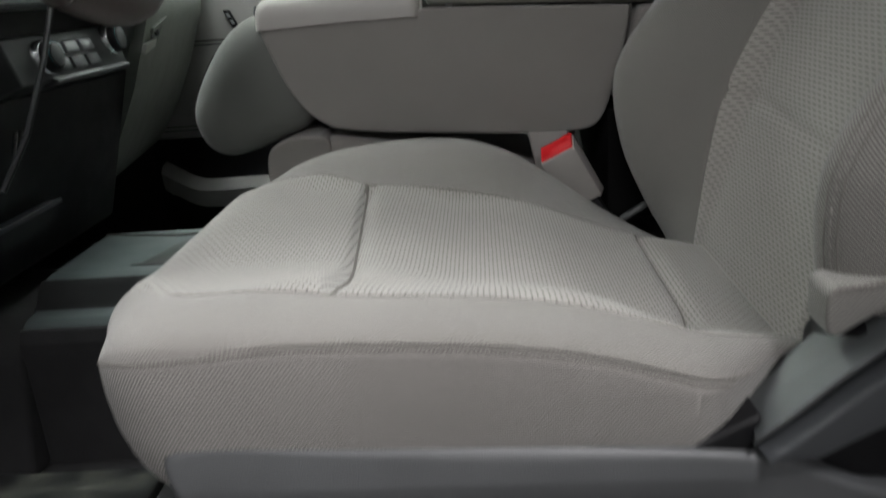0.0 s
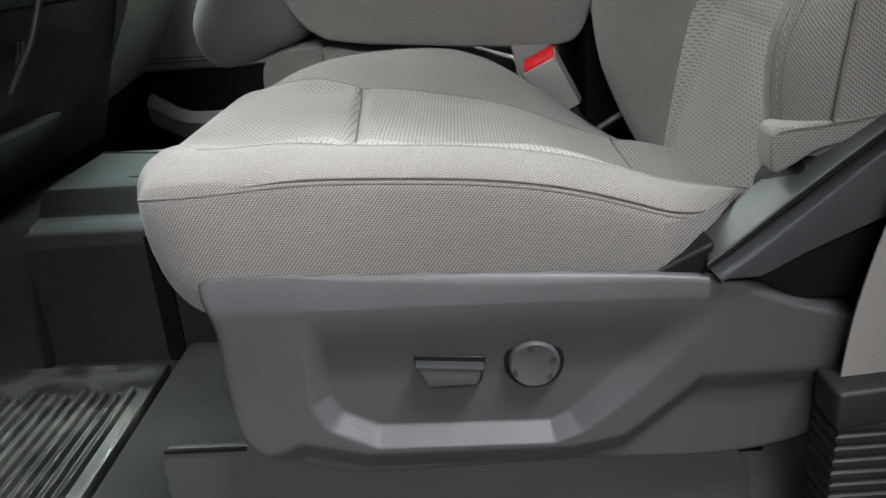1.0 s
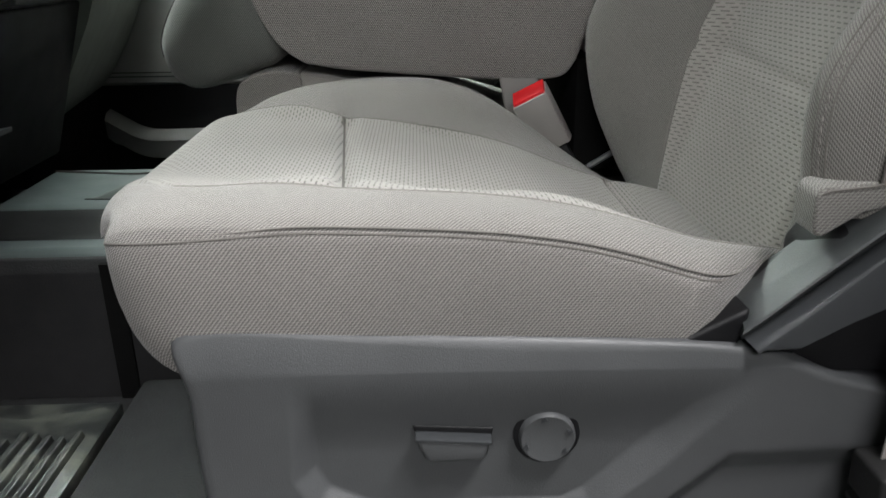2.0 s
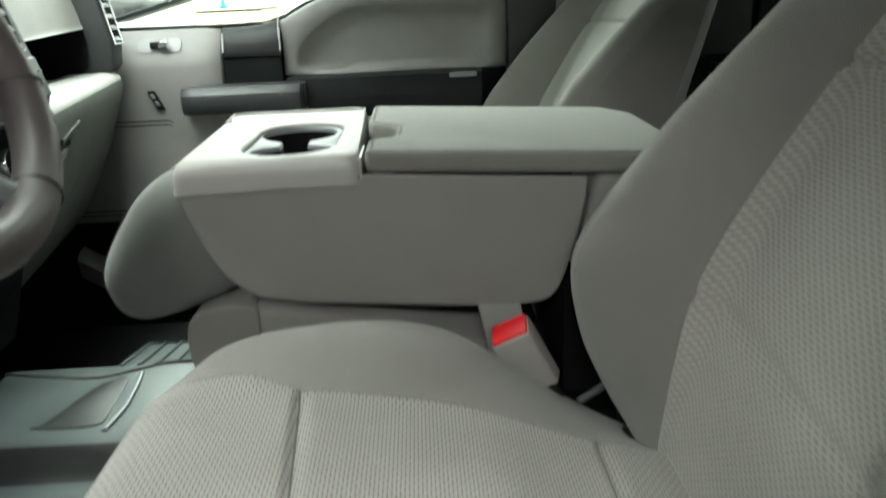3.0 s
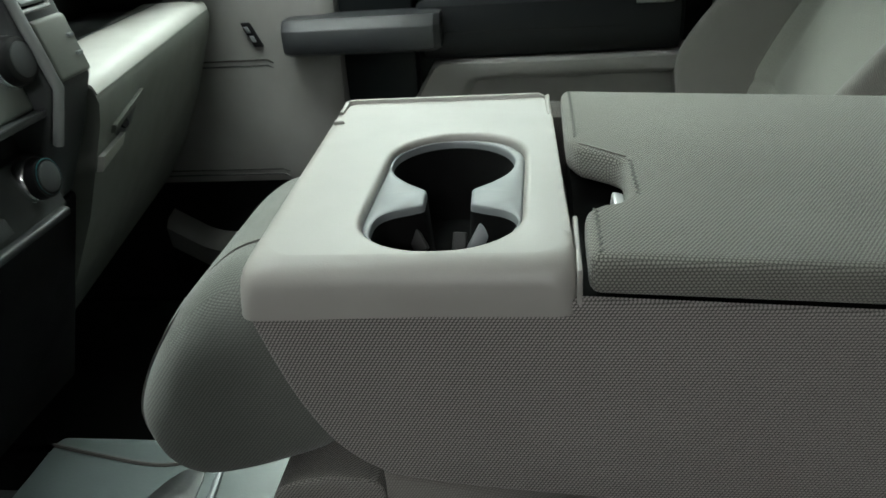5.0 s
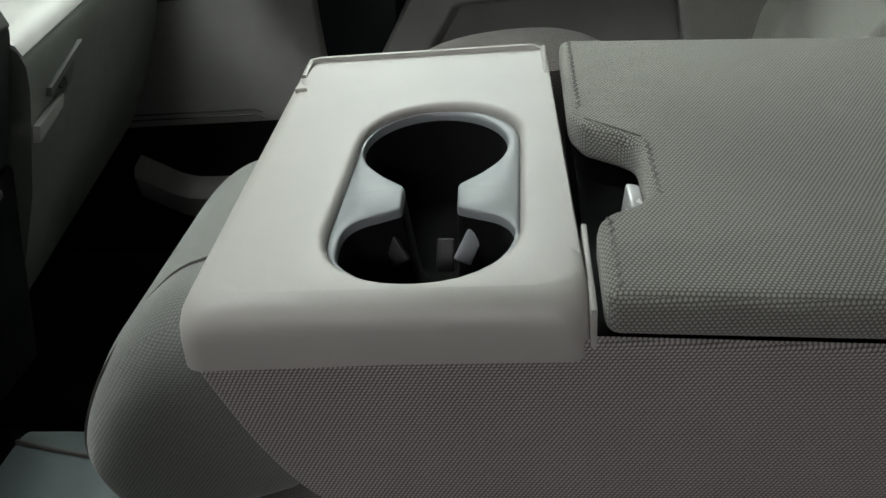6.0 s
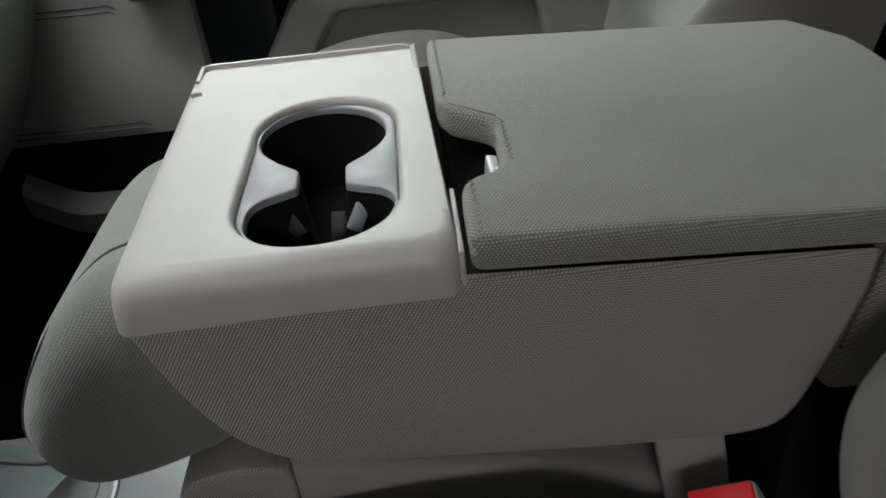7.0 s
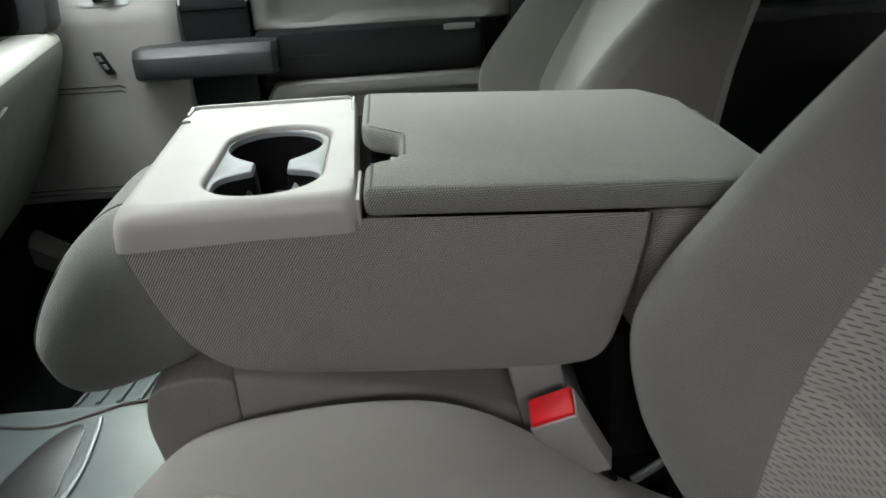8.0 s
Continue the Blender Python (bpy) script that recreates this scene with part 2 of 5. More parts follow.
M_ARM = plastic("armrest_plastic", (0.044, 0.047, 0.050), 0.40, 900.0, 0.25)
M_GLOSS = plastic("satin_black_trim", (0.011, 0.012, 0.014), 0.38, 900.0, 0.12, 0.02, 0.0, 0.32)
M_PULL = plastic("armrest_pull_plastic", (0.040, 0.042, 0.046), 0.36, 900.0, 0.15, 0.03)
M_DOOR = plastic("grey_door_plastic", (0.248, 0.240, 0.233), 0.55, 900.0, 0.30)
M_DASH = plastic("grey_dash_plastic", (0.380, 0.380, 0.355), 0.48, 900.0, 0.35)
M_DASH_DARK = plastic("dark_dash_plastic", (0.045, 0.049, 0.050), 0.45, 900.0, 0.3)
M_CHROME = plain("chrome", (0.90, 0.91, 0.92), 0.24, 1.0)
# Near-black with little gloss: puts the shade of wells, slots and gaps into colour.
M_PIT = plastic("recess_shade_black", (0.006, 0.006, 0.006), 0.85, 400.0, 0.2, 0.1, 0.0, 0.12)
# Pale base colour; on the chrome strips it carries their glint.
M_BRIGHT = plastic("pale_trim_with_glint", (0.78, 0.79, 0.80), 0.25, 400.0, 0.0, 0.03, 0.45)
# On the glove box this darker grey stands for shade below the shelf.
M_GLOVE = plastic("glove_shade_and_plate_grey", (0.140, 0.148, 0.132), 0.5, 900.0, 0.35)
M_SATIN = plastic("satin_grey_plastic", (0.26, 0.27, 0.27), 0.34, 900.0, 0.15)
M_SILVER = plain("silver_paint", (0.36, 0.37, 0.38), 0.32, 0.6)
M_LEATHER = plastic("brown_black_leather", (0.075, 0.060, 0.058), 0.40, 450.0, 0.6)
M_RED = plastic("red_plastic", (0.66, 0.010, 0.016), 0.45, 500.0, 0.1, 0.06, 0.0, 0.25)
M_BUCKLE = plastic("buckle_plastic", (0.300, 0.285, 0.270), 0.5, 800.0, 0.3)
M_WEB = twill("belt_webbing", (0.330, 0.310, 0.290), 0.0014, 0.16, 0.3)
M_CARPET = plastic("grey_carpet", (0.300, 0.320, 0.295), 0.95, 350.0, 1.0, 0.18)
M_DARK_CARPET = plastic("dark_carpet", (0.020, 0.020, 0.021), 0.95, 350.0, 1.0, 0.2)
M_MAT = plastic("vinyl_floor", (0.082, 0.098, 0.098), 0.38, 250.0, 0.2, 0.06)
# Rubber of the mats; on the hump riser it stands for shade.
M_MAT_DARK = plastic("mat_rubber_and_riser_shade", (0.020, 0.021, 0.021), 0.36, 250.0, 0.3, 0.25)


def dusty(name, colour, dust, rough):
    """Rubber with dried dirt lying in uneven patches."""
    n = Nodes(name)
    patch = n.math("MULTIPLY", n.spread(n.noise(11.0, 5.0, 0.65), 0.50, 0.66, 0.0, 1.0), n.spread(n.noise(90.0, 4.0, 0.7), 0.35, 0.6, 0.25, 1.0))
    n.link(n.blend(patch, colour, dust), n.b.inputs["Base Color"])
    n.link(n.spread(patch, 0.0, 1.0, rough, 0.9), n.b.inputs["Roughness"])
    n.bump(n.noise(300.0, 3.0), 0.3, 0.0006)
    return n.m


M_DUSTY = dusty("dusty_ribbed_rubber", (0.020, 0.021, 0.021), (0.098, 0.102, 0.083), 0.36)
M_HEAD = plastic("headliner_cloth", (0.42, 0.42, 0.40), 0.95, 500.0, 0.5)
M_TEAL = plain("teal_ring", (0.02, 0.16, 0.19), 0.4)


def glass(name):
    n = Nodes(name)
    n.b.inputs["Base Color"].default_value = (0.97, 1.0, 0.98, 1)
    n.b.inputs["Roughness"].default_value = 0.0
    n.b.inputs["Transmission Weight"].default_value = 1.0
    n.b.inputs["IOR"].default_value = 1.1
    return n.m


M_GLASS = glass("window_glass")

# ---- cab shell ----
single("floor", join(block(-1.25, 0.55, 0.36, 2.045, -0.05, 0.0), block(0.55, 2.0, 0.36, 2.02, -0.05, 0.03)), M_DARK_CARPET, "dark carpeted floor of the truck cab", "floor", kind="structure")
single("firewall", block(-1.30, -1.25, 0.30, 2.08, -0.05, 0.86), M_BLACK, "black firewall in front of the footwells", "wall", kind="structure")
single("wall_rear", join(block(2.0, 2.05, 0.30, 2.08, -0.05, 0.80), block(2.0, 2.05, 0.30, 0.42, 0.80, 1.30), block(2.0, 2.05, 1.96, 2.08, 0.80, 1.30)), M_DARK_CARPET, "dark rear wall of the cab with a wide window", "wall", kind="structure")
single("ceiling", block(-0.35, 2.05, 0.34, 2.06, 1.30, 1.36, 0.01), M_HEAD, "light grey headliner of the cab roof", "ceiling", kind="structure")
# Unseen rail, set low so lamp light stops short of the far cushion.
single("light_cut_rail_driver", block(-0.36, 2.0, 0.27, 0.34, 1.16, 1.36, 0.015), M_HEAD, "unseen roof rail over the driver doorway, set low to cut lamp light", "roof rail", kind="structure")
single("pillar_front", tube([(-0.40, 2.03, 1.30), (-0.80, 2.05, 1.02), (-1.15, 2.06, 0.80)], 0.045), M_DASH, "grey windscreen pillar beside the passenger door", "pillar", kind="structure")
single("pillar_front_driver", tube([(-0.40, 0.33, 1.30), (-0.80, 0.31, 1.02), (-1.15, 0.30, 0.80)], 0.045), M_DASH, "grey windscreen pillar beside the driver door opening", "pillar", kind="structure")
single("wall_driver_rear", join(block(0.52, 2.0, 0.26, 0.32, -0.05, 0.80), block(0.52, 0.66, 0.27, 0.33, 0.80, 1.32)), M_DARK, "closed rear door and pillar on the driver side", "wall", kind="structure")
single("wall_kick_passenger", block(-1.25, -0.832, 2.00, 2.07, -0.05, 0.80), M_DARK_CARPET, "dark side panel of the passenger footwell", "wall", kind="structure")
single("wall_kick_driver", block(-1.25, -0.78, 0.27, 0.34, -0.05, 0.84), M_DARK_CARPET, "dark side panel of the driver footwell", "wall", kind="structure")
# Out of view; blocks part of the doorway lamp from the backrest side.
single("shade_pillar_driver", prism([(0.345, -0.04), (0.335, 0.78), (0.355, 1.18), (0.56, 1.18), (0.56, -0.04)], "y", 0.250, 0.335, 0.012, 3), M_DASH_DARK, "unseen door pillar behind the driver doorway, added to shade the backrest", "pillar", kind="structure")
single("door_sill", block(-1.1, 0.55, 0.24, 0.37, -0.08, 0.015, 0.01), M_CHARCOAL, "dark plastic door sill of the driver doorway", "sill", kind="structure")

# ---- front seats ----
NEAR_CREST = [(-0.25, 0.446), (-0.19, 0.448), (-0.15, 0.447), (-0.06, 0.446), (0.05, 0.440), (0.12, 0.426), (0.18, 0.402), (0.26, 0.386), (0.36, 0.380)]
FAR_CREST = [(-0.25, 0.390), (-0.22, 0.405), (-0.17, 0.428), (-0.11, 0.438), (-0.03, 0.443), (0.05, 0.434), (0.10, 0.402), (0.15, 0.364), (0.20, 0.327), (0.25, 0.296), (0.30, 0.272), (0.36, 0.250)]
MIDDLE = [(-0.27, 0.406), (-0.20, 0.416), (-0.14, 0.412), (-0.09, 0.405), (0.0, 0.397), (0.10, 0.370), (0.20, 0.334), (0.30, 0.312), (0.40, 0.30)]


def wide_table(keys, t):
    return sum(w * mix_line(keys, t + d) for d, w in ((-0.045, 0.1), (-0.03, 0.15), (-0.015, 0.16), (0.0, 0.18), (0.015, 0.16), (0.03, 0.15), (0.045, 0.1)))


def cushion_top(x, y):
    ins, near, far = wide_table(MIDDLE, x), wide_table(NEAR_CREST, x), wide_table(FAR_CREST, x)
    z = ins + (near - ins) * (1 - step_between(0.430, 0.62, y)) + (far - ins) * step_between(0.83, 0.925, y)
    if y < 0.430:
        z -= 0.016 * (1 - math.sqrt(max(0.0, 1 - ((0.430 - y) / 0.036) ** 2)))
    if y > 0.93:
        z -= 0.050 * (1 - math.sqrt(max(0.0, 1 - ((y - 0.93) / 0.052) ** 2)))
    if 0.44 < y < 0.86:
        soft = step_between(0.44, 0.47, y) * (1 - step_between(0.835, 0.858, y))
        line_1 = -0.057 - 0.035 * (y - 0.455) / 0.426
        line_2 = 0.158 + 0.050 * step_between(0.40, 0.66, y)
        for line, deep in ((line_1, 0.0105), (line_2, 0.008)):
            z -= soft * deep * math.exp(-((x - line) / (0.0052 if x < line else 0.0100)) ** 2)
        z += soft * 0.003 * math.cos((x + 0.07) * 40)
    return z


def cushion_front(y):
    return -0.260 + 0.069 * (1 - step_between(0.39, 0.60, y)) + 0.030 * step_between(0.84, 0.98, y)


TUCK = [(0.10, 0.335), (0.148, 0.355), (0.170, 0.367), (0.184, 0.382), (0.192, 0.392), (0.36, 0.394)]
NEAR_YS = [0.396, 0.3975, 0.400, 0.404, 0.409, 0.416, 0.425, 0.435, 0.446, 0.456]
MID_YS = [0.462, 0.4632, 0.4650, 0.4680] + [0.474 + 0.0104 * k for k in range(36)] + [0.8440, 0.8470, 0.8488, 0.850]
FAR_YS = [0.858, 0.868, 0.879, 0.890, 0.900, 0.911, 0.922, 0.932, 0.942, 0.951, 0.959, 0.966, 0.972, 0.977, 0.980, 0.982]


def nose(y):
    return 0.420 - 0.050 * step_between(0.41, 0.60, y)


def upper_nose(s):
    return max(0.0, 1 - (1 - min(s / 0.092, 1)) ** 2.1) ** 0.476


def lower_nose(s):
    return max(0.0, 1 - (1 - min(s / 0.110, 1)) ** 2.2) ** 0.4545


def stations(n):
    out = [0.11 * (1 - math.cos(k / 14 * math.pi / 2)) for k in range(14)]
    return out + [0.11 + 0.89 * k / n for k in range(n + 1)]


def cushion_spot(s, y, z=None, lift=0.0, drop=0.0):
    """A spot of the cushion's skin: s runs from the rounded front to the rear; z is given on the sides only."""
    x = cushion_front(y) + (0.36 - cushion_front(y)) * s
    near = 0.023 * step_between(-0.15, -0.02, x)
    if 0.400 < y <= 0.462:
        y = 0.400 + (y - 0.400) * (0.062 - near) / 0.062
    elif 0.462 < y < 0.70:
        y -= near * (1 - step_between(0.462, 0.70, y))
    far = 0.024 * (1 - step_between(-0.16, -0.07, x))
    if 0.70 <= y <= 0.850:
        y += far * step_between(0.70, 0.850, y)
    elif 0.850 < y < 0.932:
        y += far * (0.932 - y) / 0.082
    h = upper_nose(s) if z is None or z > nose(y) else lower_nose(s)
    top = cushion_top(x, max(y, 0.396)) - drop if z is None else (min(max(z, wide_table(TUCK, x)), max(z, pipe_height(x) - 0.003)) if y < 0.47 else z)
    zz = nose(y) + (top - nose(y)) * h + lift * h
    if y < 0.47:
        y += (0.47 - y) * (0.36 * (1 - h) + 0.7 * step_between(0.150, 0.232, x))
    if y > 0.92:
        y -= (y - 0.92) * 0.6 * (1 - h)
    return (x - lift * (1 - h), y, zz)


def pipe_height(x):
    return wide_table(NEAR_CREST, x) - 0.0128 - 0.006 * (1 - step_between(-0.17, -0.06, x))


def panel_share(s, y):
    """How far the insert panel stands out: none at its rounded front corner."""
    start = 0.020 + 0.050 * (1 - step_between(0.462, 0.56, y))
    return step_between(start, start + 0.014, s)


def cushion_body():
    rings = []
    for s in stations(330):
        ring = [cushion_spot(s, y, z) for y, z in [(0.83, 0.240), (0.60, 0.250), (0.430, 0.329), (0.410, 0.331), (0.399, 0.339), (0.3945, 0.352), (0.3925, 0.372), (0.3920, 0.395)]]
        x = cushion_front(0.3935) + (0.36 - cushion_front(0.3935)) * s
        ring.append(cushion_spot(s, 0.3925, pipe_height(x) - 0.005))
        ring.append(cushion_spot(s, 0.3940, pipe_height(x)))
        for y in NEAR_YS + MID_YS + FAR_YS:
            ring.append(cushion_spot(s, y, None, 0.0, 0.0045 * panel_share(s, y) if 0.47 < y < 0.84 else 0.0))
        ring.append(cushion_spot(s, 0.978, 0.235))
        rings.append(ring)
    return loft(rings, weave=(0, 3))


PANEL_RISE = {0: 0.0014, 1: 0.0030, 2: 0.0035, 3: 0.0038}


def cushion_insert():
    rings = []
    for s in stations(330)[3:]:
        rings.append([cushion_spot(s, y, None, -0.003 + PANEL_RISE.get(min(i, len(MID_YS) - 1 - i), 0.0040) * panel_share(s, y)) for i, y in enumerate(MID_YS)])
    return loft(rings, False, False, False, (0, 1))


def panel_edge(y):
    return [cushion_spot(s, y, None, -0.0002) for s in stations(120) if s > 0.075]


def cushion_welt():
    """The raised line of the welt round the near side and the front."""
    line = [Vector(cushion_spot(0.004, 0.90 - 0.48 * k / 20, None)) + Vector((0.0016, 0.0, 0.0)) for k in range(20)]
    for s in stations(60):
        x = cushion_front(0.3935) + (0.36 - cushion_front(0.3935)) * s
        if s > 0.002 and x < 0.198:
            p = Vector(cushion_spot(s, 0.3940, pipe_height(x)))
            line.append(p + Vector((-0.0004 * (1 - upper_nose(s)), 0.0004, 0.0)))
    return [tuple(p) for p in line]


def cushion_crease(first):
    line = []
    for k in range(25):
        y = 0.462 + 0.388 * k / 24
        x = -0.057 - 0.035 * (y - 0.455) / 0.426 if first else 0.158 + 0.050 * step_between(0.40, 0.66, y)
        line.append((x - 0.0012, y, cushion_top(x, y) + 0.0012))
    return line


BACK_MID = [(0.28, 0.270), (0.36, 0.292), (0.48, 0.325), (0.567, 0.366), (0.68, 0.430), (0.79, 0.505), (0.90, 0.580), (1.0, 0.65)]
BACK_BOLSTER = [(0.28, 0.272), (0.33, 0.243), (0.40, 0.211), (0.46, 0.198), (0.505, 0.197), (0.545, 0.218), (0.644, 0.298), (0.735, 0.384), (0.80, 0.448), (0.90, 0.540), (1.0, 0.63)]
BACK_REAR = [(0.28, 0.44), (0.35, 0.465), (0.50, 0.485), (0.60, 0.503), (0.68, 0.527), (0.816, 0.565), (1.0, 0.70)]


def smooth_table(keys, t):
    return (mix_line(keys, t - 0.02) + mix_line(keys, t) * 2 + mix_line(keys, t + 0.02)) / 4


def back_front(y, z):
    mid, bol = smooth_table(BACK_MID, z), smooth_table(BACK_BOLSTER, z)
    near = (1 - step_between(0.432, 0.555, y)) * step_between(0.412, 0.430, z)
    far = step_between(0.830, 0.935, y)
    x = min(mid + (bol + 0.026 - mid) * near, mid + (bol - mid) * far)
    if y < 0.437:
        x += 0.055 * (1 - math.sqrt(max(0.0, 1 - ((0.437 - y) / 0.034) ** 2)))
    if y > 0.943:
        x += 0.055 * (1 - math.sqrt(max(0.0, 1 - ((y - 0.943) / 0.034) ** 2)))
    if 0.49 < y < 0.89:
        soft = step_between(0.49, 0.53, y) * (1 - step_between(0.85, 0.89, y))
        x += soft * 0.008 * math.exp(-((z - 0.705 + 0.02 * (y - 0.69)) / 0.005) ** 2)
        x += soft * 0.004 * math.exp(-((z - 0.47 - 0.08 * (y - 0.69)) / 0.008) ** 2)
    return x


def back_body():
    ys = [0.404 + 0.572 * (0.5 - 0.5 * math.cos(math.pi * k / 90)) for k in range(91)]
    rings = []
    for k in range(111):
        z = 0.29 + 0.73 * k / 110
        top = max(0.0, (z - 0.96) / 0.06)
        f = math.sqrt(max(0.03, 1 - top * top))
        rear = smooth_table(BACK_REAR, z)
        ring = []
        for y in ys:
            x = back_front(y, z) + 0.0045 * step_between(0.575, 0.585, y) * (1 - step_between(0.852, 0.862, y))
            ring.append((rear - 0.07 + (x - rear + 0.07) * f if top else x, 0.69 + (y - 0.69) * (0.9 + 0.1 * f), z))
        for q in (0.97, 0.93, 0.80, 0.69, 0.58, 0.45, 0.41):
            ring.append((rear - (0.03 if q in (0.97, 0.41) else 0.0), q, z))
        rings.append(ring)
    return loft(rings, weave=(2, 4))


def back_insert():
    ys = [0.575 + 0.287 * k / 38 for k in range(39)]
    rings = []
    for k in range(201):
        z = 0.315 + 0.64 * k / 200
        rings.append([(back_front(y, z) + (-0.0026 if 0 < i < 38 else 0.002), y, z) for i, y in enumerate(ys)])
    return loft(rings, False, False, False, (2, 1))


def seam_on_back(y, z0, z1, lift=0.0005, dx=0.0):
    return [(back_front(y, z0 + (z1 - z0) * k / 40) - lift + dx, y, z0 + (z1 - z0) * k / 40) for k in range(41)]


def front_seat():
    seat = thing("front_seat", (0.05, 0.69, 0.02), "grey woven cloth truck seat, reclined, with patterned centre panels", "car seat", "front seats")
    cushion = part("cushion", cushion_body(), M_SIDE, seat, "grey twill cloth cushion")
    part("insert", cushion_insert(), M_INSERT, cushion, "light grey cloth with dark woven dashes")
    welt = cushion_welt()
    part("piping", tube(welt, 0.0009, 8), M_TUCK, cushion, "sewn seam round the cushion edge")
    part("piping", tube([(x + 0.0003, y + 0.0012, z + 0.0036 * min(1.0, k / 14)) for k, (x, y, z) in enumerate(welt[24:])], 0.0008, 8), M_WELT, cushion, "raised fold over the seam")
    part("panel_seam", tube(panel_edge(0.4632), 0.0011, 6), M_WELT, cushion)
    part("panel_seam", tube(panel_edge(0.8490), 0.0011, 6), M_WELT, cushion)
    # Dark tubes along the two tucks put the shade of the creases into colour.
    part("tuck_seam", tube(cushion_crease(True), 0.0016, 6), M_TUCK, cushion, "dark line that stands for shade in the tuck")
    part("tuck_seam", tube(cushion_crease(False), 0.0014, 6), M_TUCK, cushion, "dark line that stands for shade in the tuck")
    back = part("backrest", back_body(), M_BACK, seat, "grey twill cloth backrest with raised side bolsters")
    part("insert", back_insert(), M_BACK_INSERT, back, "light grey cloth with dark woven dashes")
    part("panel_seam", tube(seam_on_back(0.8625, 0.34, 0.95, -0.0010), 0.0009, 6), M_WELT, back)
    return seat


driver_seat = front_seat()
passenger_seat = copy_thing(driver_seat, Matrix.Translation((0.05 - 0.022, 0.69 + 0.98, 0.02)))
tagged(passenger_seat, "grey cloth passenger seat, empty and reclined, beside the door")
for ob in passenger_seat.children:
    for piece in ob.children:
        if piece.name.startswith("insert"):
            piece.material_slots[0].link = "OBJECT"
            piece.material_slots[0].material = M_PLAIN_INSERT
tagged(driver_seat, "grey cloth driver seat with dark plastic side shield and power switches")

driver_back = next(ob for ob in driver_seat.children if ob.name.startswith("backrest"))
part("piping", tube(seam_on_back(0.4215, 0.44, 0.95, -0.0002), 0.0007, 6), M_TUCK, driver_back)
part("piping", tube(seam_on_back(0.4285, 0.44, 0.95, -0.0002), 0.0006, 6), M_TUCK, driver_back)
part("stitching", tube([(back_front(0.4245, 0.44 + 0.0032 * k) - 0.0002, 0.4248 + (0.0008 if k % 2 else -0.0008), 0.44 + 0.0032 * k) for k in range(158)], 0.0005, 5), M_WELT, driver_back, "twin-needle stitching")

# outer hem, side seam, shield and switches of the driver seat
flap = [(0.2200, 0.446), (0.2205, 0.430), (0.2225, 0.4215), (0.2275, 0.4205), (0.250, 0.4350), (0.290, 0.4435), (0.34, 0.455), (0.40, 0.469), (0.40, 0.478), (0.30, 0.4595), (0.257, 0.4530), (0.2240, 0.4505)]
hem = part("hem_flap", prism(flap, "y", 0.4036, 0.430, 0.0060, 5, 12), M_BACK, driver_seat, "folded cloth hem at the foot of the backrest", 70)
part("hem_seam", tube(smooth_line([(0.2250, 0.4060, 0.4220), (0.2232, 0.4052, 0.4300), (0.2232, 0.4050, 0.4430), (0.2275, 0.4040, 0.4482), (0.257, 0.4036, 0.4515), (0.30, 0.4036, 0.4582), (0.40, 0.4036, 0.4770)], 5), 0.0010, 6), M_TUCK, hem)
part("side_seam", tube([(0.257, 0.4032, 0.453), (0.2588, 0.4032, 0.489), (0.262, 0.4032, 0.523), (0.278, 0.4032, 0.58)], 0.0013, 6), M_TUCK, driver_seat)
part("inner_cover", prism([(0.228, 0.340), (0.230, 0.405), (0.242, 0.4225), (0.262, 0.4265), (0.30, 0.4325), (0.40, 0.454), (0.44, 0.36)], "y", 0.4015, 0.455, 0.004), M_BLACK, driver_seat, "black inner recliner cover")


def polar(points, centre, n=144):
    """A closed outline, sampled at even angles round a centre."""
    out = []
    m = len(points)
    for k in range(n):
        a = 2 * math.pi * k / n
        d = Vector((math.cos(a), math.sin(a)))
        best = 0.0
        for i in range(m):
            p, q = Vector(points[i]) - Vector(centre), Vector(points[(i + 1) % m]) - Vector(centre)
            e = q - p
            den = d.x * e.y - d.y * e.x
            if abs(den) < 1e-12:
                continue
            t = (p.x * e.y - p.y * e.x) / den
            u = (p.x * d.y - p.y * d.x) / den
            if t > best and -1e-9 <= u <= 1 + 1e-9:
                best = t
        out.append((centre[0] + d.x * best, centre[1] + d.y * best))
    return out


def shrink(points, centre, f):
    return [(centre[0] + (p[0] - centre[0]) * f, centre[1] + (p[1] - centre[1]) * f) for p in points]


def toward(points, centre, d):
    return [tuple(Vector(p) + (Vector(centre) - Vector(p)).normalized() * d) for p in points]


MID = (0.055, 0.292)
outer = polar(smooth_line([(-0.148, 0.3735), (-0.146, 0.335), (-0.144, 0.262), (-0.130, 0.234), (-0.082, 0.209), (0.0, 0.207), (0.112, 0.210), (0.216, 0.212), (0.275, 0.232), (0.298, 0.275), (0.296, 0.318), (0.240, 0.338), (0.195, 0.357), (0.10, 0.3655), (-0.05, 0.3715)], 4, True), MID, 360)
WELL = [(-0.072, 0.50), (-0.0755, 0.276), (-0.068, 0.262), (-0.042, 0.249), (0.080, 0.2475), (0.094, 0.255), (0.136, 0.297), (0.250, 0.420)]
UNDERCUT = [(-0.20, 0.20), (-0.098, 0.243), (-0.052, 0.2315), (0.095, 0.2315), (0.132, 0.240), (0.183, 0.2855), (0.32, 0.2885)]


